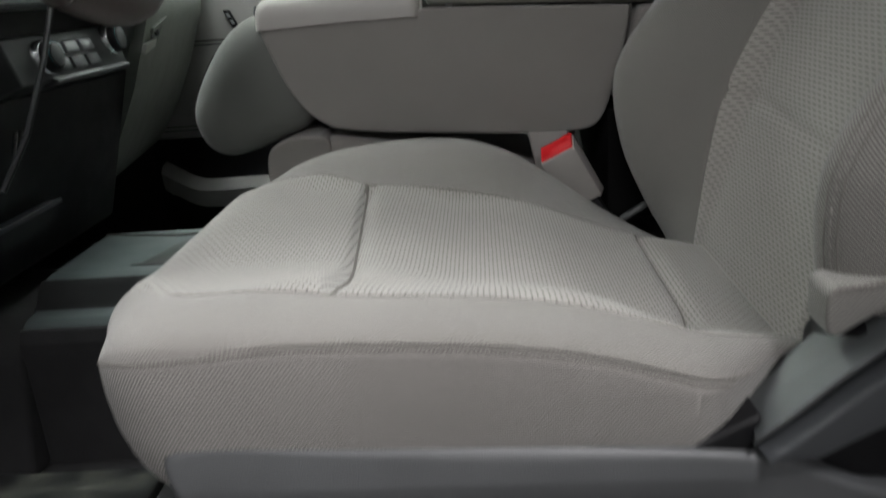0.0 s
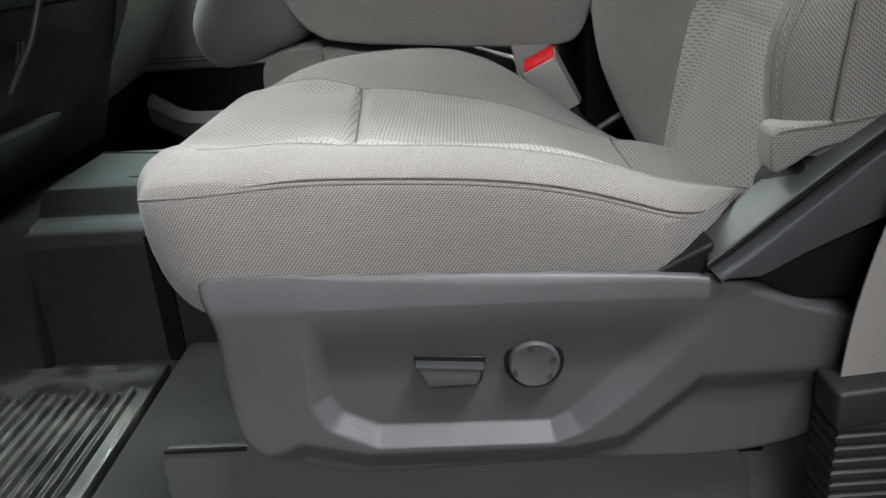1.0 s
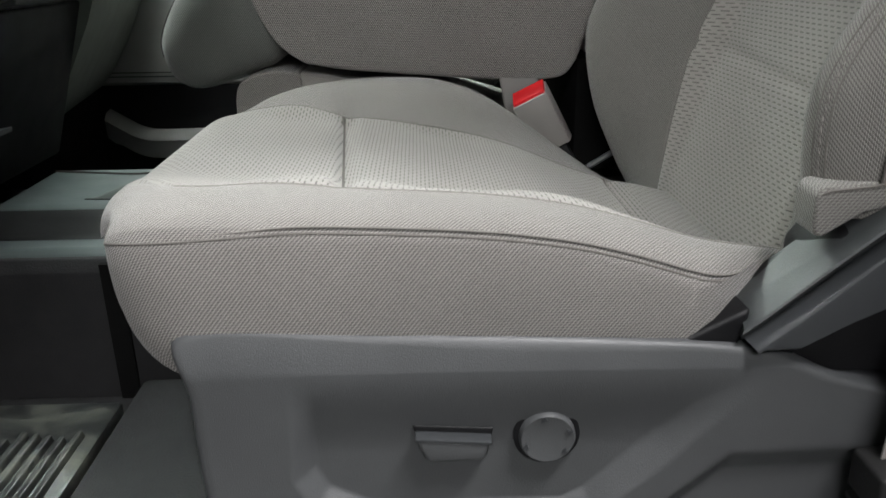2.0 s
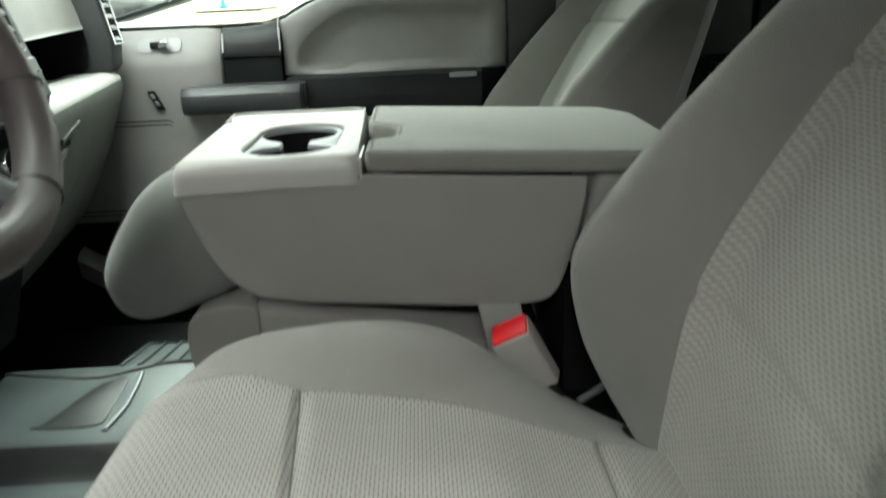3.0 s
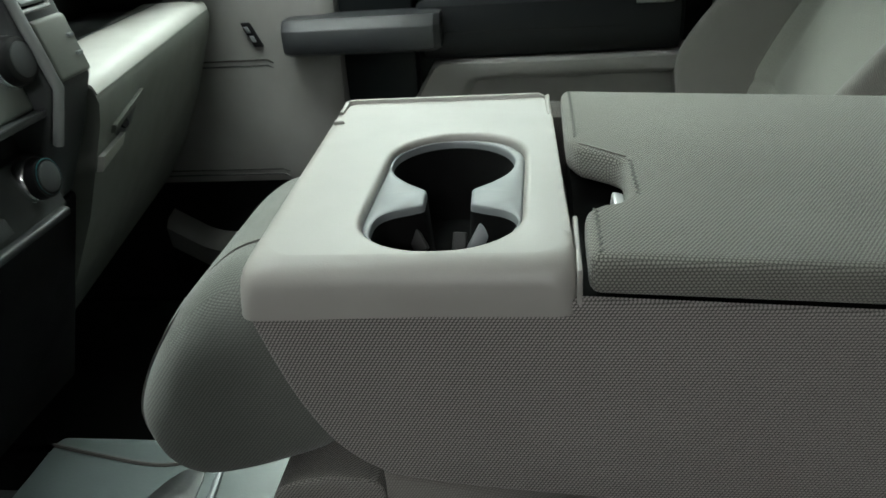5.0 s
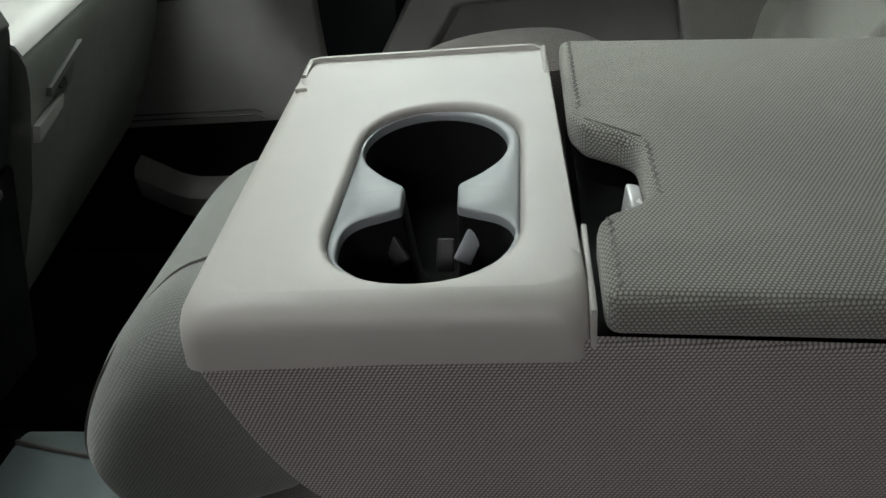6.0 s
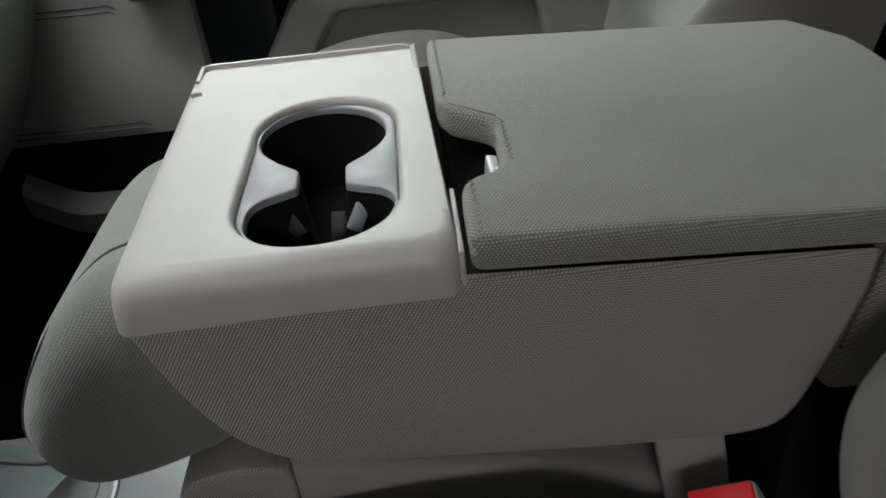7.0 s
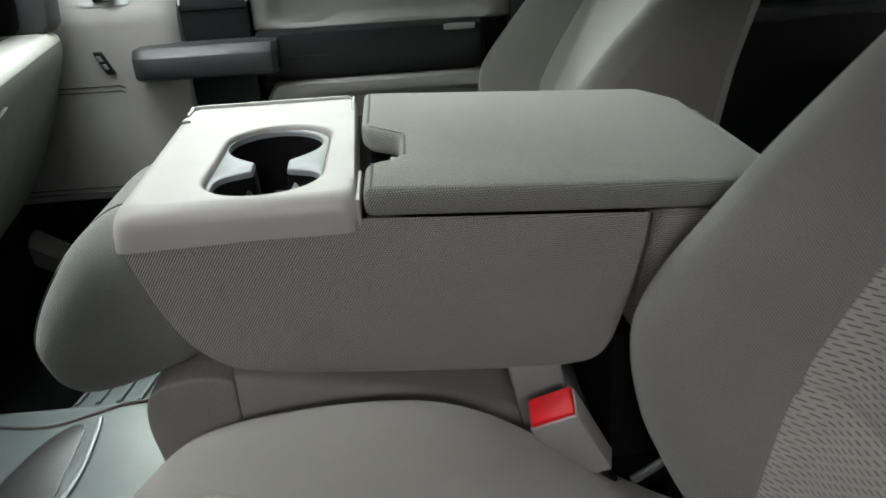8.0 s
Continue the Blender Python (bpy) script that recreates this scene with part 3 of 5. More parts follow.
def outside_well(x, z):
    """Distance outside the sunk panel (open at its top); negative inside."""
    far, best = -1.0, 1.0
    for (xa, za), (xb, zb) in zip(WELL, WELL[1:]):
        ex, ez = xb - xa, zb - za
        size = math.hypot(ex, ez)
        far = max(far, (ez * (x - xa) - ex * (z - za)) / size)
        t = min(max(((x - xa) * ex + (z - za) * ez) / size ** 2, 0.0), 1.0)
        best = min(best, math.hypot(x - xa - t * ex, z - za - t * ez))
    return best if far > 0 else -best


def shield_skin(x, z):
    """How far the shield stands out towards the doorway."""
    d = outside_well(x, z)
    wide = 0.012 + 0.006 * step_between(0.08, 0.14, x)
    rise = 0.0122
    lift = rise * min(max(d / wide, 0.0), 1.0)
    soft = 0.0012
    if abs(d) < soft:
        lift = rise / wide * (d + soft) ** 2 / (4 * soft)
    lift = rise - (rise - lift) * (1 - step_between(0.285, 0.346, z))
    low = mix_line(UNDERCUT, x) - z
    if low > -0.002:
        lift -= 0.62 * min(low + 0.002, 0.020) ** 2 / (min(low + 0.002, 0.020) + 0.003)
    high = z - 0.3485 + 0.012 * max(0.0, x)
    if high > 0:
        lift -= 0.24 * high + 3.0 * high * high
    return lift


shield_rings = [[(x, 0.432, z) for x, z in outer]]
for inset, back in ((0.0, 0.0075), (0.0005, 0.0046), (0.0014, 0.0024), (0.0030, 0.0009), (0.0052, 0.0002), (0.0085, 0.0)):
    shield_rings.append([(x, 0.3968 - shield_skin(x, z) + back, z) for x, z in toward(outer, MID, inset)])
edge = toward(outer, MID, 0.0085)
for k in range(1, 96):
    shield_rings.append([(x, 0.3968 - shield_skin(x, z), z) for x, z in shrink(edge, MID, 1 - k / 96)])
shield = part("side_shield", loft(shield_rings), M_CHARCOAL, driver_seat, "charcoal plastic seat side shield", 50)
part("switch_well", prism([(-0.0145, 0.3075), (0.0360, 0.3040), (0.032, 0.2835), (-0.007, 0.2825)], "y", 0.3925, 0.3984, 0.0012), M_BLACK, shield, "shallow black well")
part("seat_switch", prism([(-0.0125, 0.302), (0.034, 0.2985), (0.030, 0.2855), (-0.005, 0.2845)], "y", 0.3845, 0.3975, 0.003, 3), M_CHARCOAL, shield, "charcoal power seat switch")
part("switch_lip", prism([(-0.0125, 0.3035), (0.0345, 0.300), (0.0345, 0.2975), (-0.0125, 0.301)], "y", 0.3835, 0.3955, 0.001, 2), M_ARM, shield)
part("knob_ring", disc_stack((0.0690, 0.3970, 0.298), (0, -1, 0), [(0, 0.0210), (0.004, 0.0207), (0.0045, 0.0192)]), M_BLACK, shield, "black round switch bezel")
knob = part("lumbar_knob", disc_stack((0.0690, 0.3970, 0.298), (0, -1, 0), [(0, 0.0178), (0.0075, 0.0176), (0.0095, 0.0162), (0.0085, 0.0115), (0.0078, 0.004)]), M_CHARCOAL, shield, "charcoal round lumbar switch")
for a in (100, 20, 200, 320):
    c, s = math.cos(radians(a)), math.sin(radians(a))
    part("arrow", prism([(0.069 + 0.013 * c - 0.002 * s, 0.298 + 0.013 * s + 0.002 * c), (0.069 + 0.013 * c + 0.002 * s, 0.298 + 0.013 * s - 0.002 * c), (0.069 + 0.0165 * c, 0.298 + 0.0165 * s)], "y", 0.3870, 0.3888), M_ARM, knob)
part("base_panel", prism([(-0.222, 0.005), (-0.218, 0.212), (-0.212, 0.219), (-0.15, 0.221), (0.222, 0.200), (0.234, 0.185), (0.262, 0.005)], "y", 0.418, 0.4245, 0.002), M_CHARCOAL, driver_seat, "charcoal plastic lower seat base")
part("base_lip", block(-0.214, -0.150, 0.416, 0.419, 0.2165, 0.2195), M_BLACK, driver_seat)
part("seat_pan", block(-0.17, 0.28, 0.45, 0.95, 0.21, 0.295, 0.02), M_BLACK, driver_seat, "black steel seat frame")
for y in (0.56, 0.86):
    part("rail", block(-0.19, 0.30, y - 0.02, y + 0.02, 0.0, 0.21, 0.004), M_BLACK, driver_seat)
# Solid black backing in place of the shadow round the lever.
part("lever_slot_shade", prism([(0.184, 0.335), (0.186, 0.374), (0.43, 0.545), (0.45, 0.335)], "y", 0.3965, 0.440, 0.002), M_BLACK, driver_seat, "black backing that stands for shade round the recliner lever")
# Charcoal like the shield, coloured black for the shade beside the lever.
part("shield_corner", prism([(0.085, 0.340), (0.118, 0.356), (0.150, 0.3625), (0.178, 0.3775), (0.187, 0.381), (0.185, 0.364), (0.180, 0.355), (0.166, 0.340)], "y", 0.3925, 0.430, 0.003), M_BLACK, driver_seat, "raised rear corner of the side shield, blackened for its shade")
RIDGE = [(0.180, 0.368), (0.195, 0.380), (0.228, 0.409), (0.258, 0.434), (0.279, 0.451), (0.42, 0.566)]
CREST = [(0.187, 0.3790, 0.412), (0.203, 0.3895, 0.411), (0.230, 0.4110, 0.406), (0.262, 0.4385, 0.398), (0.284, 0.4550, 0.394), (0.42, 0.570, 0.396)]
# The cover takes a darker plastic for the shade of the bolster above.
part("recliner_cover", loft([[(a[0], 0.3862, a[1] - 0.0022), (a[0], 0.3850, a[1]), (a[0] + 0.001, 0.3862, a[1] + 0.0022), (b[0] - 0.001, b[2] - 0.0035, b[1] - 0.001), (b[0], b[2], b[1]), (b[0], 0.440, b[1] - 0.006), (a[0] + 0.01, 0.440, a[1] - 0.012), (a[0] + 0.004, 0.394, a[1] - 0.008)] for a, b in zip(RIDGE, CREST)]), M_DASH_DARK, driver_seat, "recliner cover, charcoal darkened for the shade under the backrest", 30)
# Added filler block; its black stands for the shaded gap behind the cushion.
part("rear_gap_filler", block(0.215, 0.44, 0.86, 0.972, 0.02, 0.262, 0.006), M_PIT, driver_seat, "added black filler for the dark gap behind the seat frame")
part("frame_bar", tube([(0.210, 0.955, 0.318), (0.250, 0.960, 0.340)], 0.0042, 8), M_CHARCOAL, driver_seat, "grey steel bar beside the cushion")
BEND = [(0.187, 0.3605), (0.191, 0.363), (0.210, 0.378), (0.242, 0.407), (0.277, 0.438), (0.42, 0.566)]
UPPER = [(0.183, 0.3635), (0.187, 0.3665), (0.205, 0.3795), (0.236, 0.4035), (0.270, 0.431), (0.41, 0.546)]
UNDER = [(0.189, 0.3595), (0.196, 0.3595), (0.213, 0.3602), (0.240, 0.3755), (0.281, 0.395), (0.42, 0.462)]
part("recliner_lever", loft([[(c[0] + 0.0008, 0.3782, c[1] - 0.0014), (c[0], 0.3786, c[1]), (c[0] - 0.0008, 0.3798, c[1] + 0.0006), (t[0], 0.3925, t[1]), (t[0], 0.398, t[1] - 0.001), (u[0], 0.398, u[1]), (u[0], 0.381, u[1]), (u[0], 0.379, u[1] + 0.0015)] for c, t, u in zip(BEND, UPPER, UNDER)]), M_ARM, driver_seat, "charcoal recliner lever with bevelled edge", 24)

# ---- belt, sleeve and buckle of the driver ----
belt = thing("seat_belt", (0.285, 0.36, 0.0), "grey seat belt webbing running into a black ribbed sleeve", "seat belt")
sleeve = []
for k in range(27):
    z = 0.018 + 0.0097 * k
    for dz, g in ((0.0, 0.0), (0.0022, 0.0030), (0.0058, 0.0030), (0.0078, 0.0)):
        sleeve.append((z + dz, g))
rings = []
for z, g in sleeve:
    x0, x1 = 0.262 - g + 0.05 * (0.285 - z) * 0.4, 0.345 + g
    rings.append([(x0, 0.352 - g, z), (x1, 0.346 - g, z + 0.008), (x1, 0.374 + g, z + 0.008), (x0, 0.380 + g, z)])
part("sleeve", loft(rings), M_RUBBER, belt, "black ribbed rubber sleeve", 25)
part("collar", prism([(0.2575, 0.264), (0.350, 0.274), (0.350, 0.302), (0.256, 0.291)], "y", 0.347, 0.381, 0.003), M_RUBBER, belt, "black sleeve collar")
web = [(0.300, 0.366, 0.272), (0.299, 0.366, 0.31), (0.303, 0.364, 0.37), (0.318, 0.360, 0.45), (0.345, 0.352, 0.56), (0.44, 0.342, 0.85), (0.54, 0.338, 1.10)]
web = smooth_line(web, 6)
part("webbing", loft([[(p.x - 0.033, p.y, p.z - 0.012), (p.x + 0.036, p.y - 0.002, p.z + 0.006), (p.x + 0.036, p.y + 0.0006, p.z + 0.006), (p.x - 0.033, p.y + 0.0016, p.z - 0.012)] for p in web]), M_WEB, belt, "grey woven belt webbing")


BUCKLE_TOP = 0.005


def buckle(dx, dy):
    b = thing("belt_buckle", (0.160 + dx, 0.950 + dy, 0.30), "grey belt buckle with red release button, standing between the seats", "belt buckle", "belt buckles")
    way = Vector((-0.48, 0.06, 0.875)).normalized()
    across = Vector((0.83, -0.28, 0.475))
    across = (across - way * across.dot(way)).normalized()
    deep = way.cross(across)
    base = Vector((0.165 + dx, 0.946 + dy, 0.353))

    def body(a0, a1, w, d, taper, bev, slope=0.0):
        bm = bmesh.new()
        vs = []
        for a, f in ((a0, taper), (a1, 1.0)):
            for i, j in ((-1, -1), (1, -1), (1, 1), (-1, 1)):
                vs.append(bm.verts.new(base + way * (a + (slope * j if a == a1 else 0.0)) + across * (i * w * f) + deep * (j * d * f)))
        for f in ((3, 2, 1, 0), (4, 5, 6, 7), (0, 1, 5, 4), (1, 2, 6, 5), (2, 3, 7, 6), (3, 0, 4, 7)):
            bm.faces.new([vs[i] for i in f])
        bmesh.ops.recalc_face_normals(bm, faces=bm.faces)
        bmesh.ops.bevel(bm, geom=list(bm.edges), offset=bev, segments=2, profile=0.5, affect="EDGES")
        return bm
    part("housing", body(-0.004, 0.070, 0.0235, 0.0138, 0.94, 0.002, BUCKLE_TOP), M_BUCKLE, b, "grey plastic housing")
    part("release_button", body(0.05, 0.0735, 0.0215, 0.0120, 1.0, 0.001, BUCKLE_TOP), M_RED, b, "bright red release button")
    part("stalk", body(-0.16, 0.004, 0.014, 0.006, 1.0, 0.002), M_BLACK, b)
    return b


buckle(0.0, 0.0)
# light plastic sheath of the centre belt, standing behind the buckle
single("belt_sheath", prism([(0.118, 0.33), (0.0985, 0.431), (0.149, 0.431), (0.168, 0.33)], "y", 1.0005, 1.0075, 0.003), M_BUCKLE, "light grey belt sheath beside the console", "belt sheath")

# ---- centre console: the folded middle seat back ----
console = thing("centre_console", (0.0, 1.18, 0.42), "folded middle seat back as console, grey cloth, pale cup tray", "console")
side = smooth_line([(-0.150, 0.449), (-0.10, 0.441), (-0.02, 0.434), (0.09, 0.426), (0.16, 0.425), (0.192, 0.438), (0.212, 0.49), (0.226, 0.55)], 4)
front = smooth_line([(-0.229, 0.577), (-0.219, 0.545), (-0.207, 0.513), (-0.190, 0.482), (-0.172, 0.463), (-0.150, 0.449)], 4)[:-1]
outline = [tuple(p) for p in front + side] + [(0.228, 0.5755), (-0.022, 0.590), (-0.12, 0.5845), (-0.20, 0.579)]
shell = prism(outline, "y", 1.000, 1.352, 0.014, 5, 30)
bmesh.ops.delete(shell, geom=[f for f in shell.faces if f.calc_center_median().z > 0.572 and f.normal.z > 0.9], context="FACES")
body = part("body", shell, M_CONSOLE, console, "taupe grey twill cloth sides")
part("rear_body", prism([(0.214, 0.452), (0.237, 0.575), (0.40, 0.568), (0.41, 0.452)], "y", 1.002, 1.350, 0.012), M_CONSOLE, console)
# Added filler block, black in place of the shade below the console rear.
part("under_console_filler", block(0.20, 0.40, 1.006, 1.346, 0.30, 0.4515, 0.008), M_PIT, console, "added black filler for the dark gap behind the console")
part("side_seam", tube([(0.2285, 0.9995, 0.576), (0.226, 0.9995, 0.55), (0.216, 0.9995, 0.50)], 0.0014, 6), M_SEAM, body)


def rounded_box(x0, x1, y0, y1, r, n=288, centre=None):
    pts = []
    for cx, cy, a in ((x1 - r, y1 - r, 0), (x0 + r, y1 - r, 90), (x0 + r, y0 + r, 180), (x1 - r, y0 + r, 270)):
        for k in range(9):
            t = radians(a + 90 * k / 8)
            pts.append((cx + r * math.cos(t), cy + r * math.sin(t)))
    return polar(pts, centre or ((x0 + x1) / 2, (y0 + y1) / 2), n)


CUP = (-0.1115, 1.126)


def slant(ring, z, k=0.10):
    """The tray is a little longer to the front at its far end and lower towards its front edge."""
    return [(x - k * (y - 1.0) * 0.4 * max(0.0, (-x - 0.03) / 0.2) - 0.034 * max(0.0, y - 1.0) * step_between(-0.09, -0.03, x), y, z - 0.003 * max(0.0, (-x - 0.12) / 0.1) * (z < 0.59)) for x, y in ring]


def stadium(grow):
    return rounded_box(-0.1660 - grow, -0.0590 + grow, 1.0215 - grow, 1.2345 + grow, 0.050 + grow, 288, CUP)


tray_rings = []
for z, g, r in ((0.5795, 0.0, 0.012), (0.590, -0.001, 0.013), (0.598, -0.002, 0.014), (0.604, -0.0040, 0.016), (0.6085, -0.0075, 0.018), (0.6115, -0.0120, 0.020), (0.613, -0.0175, 0.022)):
    tray_rings.append(slant(rounded_box(-0.234 - g * 0.8, -0.0245 + g * 0.15, 0.9965 - g, 1.352 + g * 0.5, r, 288, CUP), z))
tray_rings.append(slant(rounded_box(-0.216, -0.0322, 1.0147, 1.342, 0.022, 288, CUP), 0.613))
for z, g in ((0.6131, 0.0060), (0.6129, 0.0042), (0.6121, 0.0024), (0.6105, 0.0010), (0.608, 0.0003), (0.600, 0.0)):
    tray_rings.append([(x, y, z) for x, y in stadium(g)])
tray = part("tray", loft(tray_rings, False, False), M_TRAY, console, "light grey moulded plastic cup holder tray", 60)
rim = [(-0.040, 1.290), (-0.039, 1.325), (-0.040, 1.338), (-0.048, 1.3405), (-0.150, 1.3405), (-0.228, 1.3405), (-0.236, 1.336), (-0.2365, 1.315)]
part("rim", loft([[(p.x, p.y - 0.003, 0.612), (p.x, p.y - 0.0018, 0.6165), (p.x, p.y + 0.0018, 0.6165), (p.x, p.y + 0.003, 0.612)] if i not in (0,) else
                  [(p.x, p.y - 0.003, 0.612), (p.x, p.y - 0.0018, 0.6130), (p.x, p.y + 0.0018, 0.6130), (p.x, p.y + 0.003, 0.612)] for i, p in enumerate([Vector(q) for q in rim[2:-1]])]), M_TRAY, tray, "raised rim along the tray")
part("rim_end", tube([(-0.040, 1.285, 0.6112), (-0.040, 1.338, 0.6140)], 0.0026, 8, False, 0.7), M_TRAY, tray)
part("rim_end", tube([(-0.2345, 1.306, 0.6128), (-0.235, 1.338, 0.6142)], 0.0024, 8), M_TRAY, tray)
part("mark", prism([(-0.2345, 1.274), (-0.2245, 1.275), (-0.2330, 1.289)], "z", 0.6110, 0.6160, 0.0010), M_TRAY, tray, "small moulded triangle")
part("flange", block(-0.0262, -0.0230, 1.000, 1.075, 0.584, 0.6085, 0.001), M_TRAY, tray)


def cup_outline(inset=0.0):
    """Two cup wells joined by a short neck, seen from above."""
    out = []
    for k in range(37):
        t = radians(-36 + 252 * k / 36)
        out.append(((0.0485 - inset) * math.cos(t), 1.1805 + (0.0510 - inset) * math.sin(t)))
    out += [(-0.0300 + inset, 1.1385), (-0.0178 + inset, 1.1268), (-0.0165 + inset, 1.1240), (-0.0165 + inset, 1.1015), (-0.0172 + inset, 1.0990), (-0.0195 + inset, 1.0974)]
    for k in range(49):
        t = radians(122 + 296 * k / 48)
        s, c = math.sin(t), math.cos(t)
        out.append(((0.0490 - inset) * math.copysign(abs(c) ** 0.78, c), 1.0605 + ((0.0385 if s < 0 else 0.0355) - inset) * math.copysign(abs(s) ** (0.92 if s < 0 else 0.62), s)))
    out += [(0.0195 - inset, 1.0974), (0.0172 - inset, 1.0990), (0.0165 - inset, 1.1015), (0.0165 - inset, 1.1240), (0.0178 - inset, 1.1268), (0.0300 - inset, 1.1385)]
    return [(-0.1100 - 0.045 * (y - 1.0625) + x, y) for x, y in out]


def cup_plate():
    """The flat insert round the wells, with a softly turned-down inner edge."""
    bm = bmesh.new()
    lips = [[bm.verts.new((x, y, z)) for x, y in cup_outline(g)] for g, z in ((-0.0016, 0.6078), (-0.0005, 0.6072), (0.0, 0.6055), (0.0002, 0.6020))]
    for p, q in zip(lips, lips[1:]):
        for i in range(len(p)):
            j = (i + 1) % len(p)
            bm.faces.new((p[i], p[j], q[j], q[i]))
    edge = [[bm.verts.new((x, y, z)) for x, y in stadium(g)] for g, z in ((0.0006, 0.6040), (-0.0006, 0.6066), (-0.0020, 0.6078))]
    for p, q in zip(edge, edge[1:]):
        for i in range(len(p)):
            j = (i + 1) % len(p)
            bm.faces.new((p[i], p[j], q[j], q[i]))
    loops = [bm.edges.get((ring[i], ring[(i + 1) % len(ring)])) for ring in (lips[0], edge[-1]) for i in range(len(ring))]
    bmesh.ops.triangle_fill(bm, edges=loops, use_beauty=True)
    bmesh.ops.recalc_face_normals(bm, faces=bm.faces)
    return bm


insert = part("cup_insert", cup_plate(), M_CUP, console, "blue-grey plastic cup holder insert", 45)
well = part("cup_well", loft([[(x, y, z) for x, y in cup_outline(g)] for g, z in ((0.0, 0.6030), (0.0006, 0.598), (0.0030, 0.560), (0.0050, 0.545), (0.009, 0.539))], False, True), M_PIT, insert, "deep cup wells, near-black for the shade inside")


def grip_tab(x, y, z, lean, material):
    """A small upright paddle that leans into the well."""
    bm = prism([(-0.0055, -0.010), (0.0055, -0.010), (0.0050, 0.010), (-0.0050, 0.010)], "y", -0.0020, 0.0020, 0.0012)
    bm.transform(Matrix.Translation((x, y, z)) @ Matrix.Rotation(radians(lean), 4, "Y") @ Matrix.Rotation(radians(-24), 4, "X"))
    part("grip_tab", bm, material, well, "small rubber grip tab")


# The right tab is pale for the light on it; all are alike.
for x, y, z, lean, light in ((-0.1345, 1.094, 0.583, -32, False), (-0.1040, 1.093, 0.578, 4, False), (-0.0895, 1.092, 0.584, 30, True)):
    grip_tab(x, y, z, lean, M_CUP if light else M_RUBBER)

lid_plan = [(-0.0270, 1.345), (-0.0265, 1.202), (-0.0190, 1.181), (0.002, 1.1665), (0.0115, 1.157), (0.0130, 1.145), (0.0115, 1.096), (0.004, 1.082), (-0.010, 1.0755), (-0.0190, 1.064), (-0.0195, 0.999),
            (0.30, 0.999), (0.352, 1.030), (0.352, 1.285), (0.318, 1.345)]


def sloped(bm):
    """The lid falls a little towards its hinge."""
    for v in bm.verts:
        v.co.z -= 0.054 * max(0.0, v.co.x + 0.018)
    return bm


lid = part("lid", sloped(prism(lid_plan, "z", 0.5915, 0.6175, 0.0085, 4, 12)), M_LID, console, "grey-green cloth padded console lid", 60)
# Solid black block in place of the shaded space under the lid.
part("bin", block(-0.0215, 0.215, 1.004, 1.346, 0.520, 0.572), M_PIT, console, "black block that stands for the shade under the lid")
part("latch", prism([(0.000, 0.574), (0.0118, 0.574), (0.0118, 0.602), (0.0035, 0.604)], "y", 1.098, 1.126, 0.002), M_BRIGHT, lid, "bright latch under the lid")
STITCH_ROWS = [[(-0.0195, 1.338, 0.6163), (-0.0190, 1.206, 0.6163)], [(0.0190, 1.156, 0.6163), (0.0180, 1.092, 0.6163)], [(-0.0120, 1.066, 0.6163), (-0.0120, 1.006, 0.6163)]]
for a, b in STITCH_ROWS:
    a, b = Vector(a), Vector(b)
    n = max(4, int((b - a).length / 0.0036))
    zig = [a.lerp(b, k / n) + Vector((0.0012 if k % 2 else -0.0012, 0, 0.0012)) for k in range(n + 1)]
    part("stitching", sloped(tube(zig, 0.0007, 5)), M_PAD, lid, "zigzag edge stitching")
part("seam", sloped(tube([(-0.0170, 1.190, 0.6176), (0.003, 1.1735, 0.6178), (0.0165, 1.162, 0.6178)], 0.0006, 5)), M_TUCK, lid)

# rounded pad at the front end: the top of the folded seat back
pad_line = smooth_line([(-0.205, 0.592), (-0.244, 0.594), (-0.273, 0.581), (-0.303, 0.552), (-0.329, 0.513), (-0.344, 0.477), (-0.342, 0.449), (-0.330, 0.425), (-0.305, 0.413), (-0.270, 0.418), (-0.225, 0.433), (-0.185, 0.455), (-0.16, 0.52)], 5, True)


def puffed(profile, y0, y1, depth):
    """A stuffed shape: a closed profile in x and z between two y, with broadly rounded, domed sides."""
    pts = [Vector((p[0], p[1])) for p in profile]
    count = len(pts)
    centre = sum(pts, Vector((0, 0))) / count

    def fall(f):
        return depth * (1 - math.sqrt(max(0.0, 1 - f ** 4.0)))

    shares = (1.0, 0.997, 0.988, 0.972, 0.948, 0.915, 0.872, 0.815, 0.74, 0.64, 0.50, 0.34, 0.17)
    bm = bmesh.new()
    loops = []
    for f in shares[::-1]:
        loops.append([bm.verts.new((centre.x + (p.x - centre.x) * f, y1 - fall(f), centre.y + (p.y - centre.y) * f)) for p in pts])
    for f in shares:
        loops.append([bm.verts.new((centre.x + (p.x - centre.x) * f, y0 + fall(f), centre.y + (p.y - centre.y) * f)) for p in pts])
    for a, b in zip(loops, loops[1:]):
        for i in range(count):
            j = (i + 1) % count
            bm.faces.new((a[i], a[j], b[j], b[i]))
    for loop, y in ((loops[0], y1), (loops[-1], y0)):
        tip = bm.verts.new((centre.x, y, centre.y))
        for i in range(count):
            bm.faces.new((loop[i], loop[(i + 1) % count], tip))
    bmesh.ops.recalc_face_normals(bm, faces=bm.faces)
    seam = []
    for p in pts:
        if p.x < -0.215 and p.y > 0.452:
            u = step_between(0.545, 0.596, p.y)
            f = 0.94 + 0.06 * u
            q = centre + (p - centre) * f
            seam.append((q.x, y0 + fall(f) + 0.018 * u - 0.0002, q.y))
    return bm, seam


pad_mesh, pad_rim = puffed(pad_line, 1.010, 1.236, 0.046)
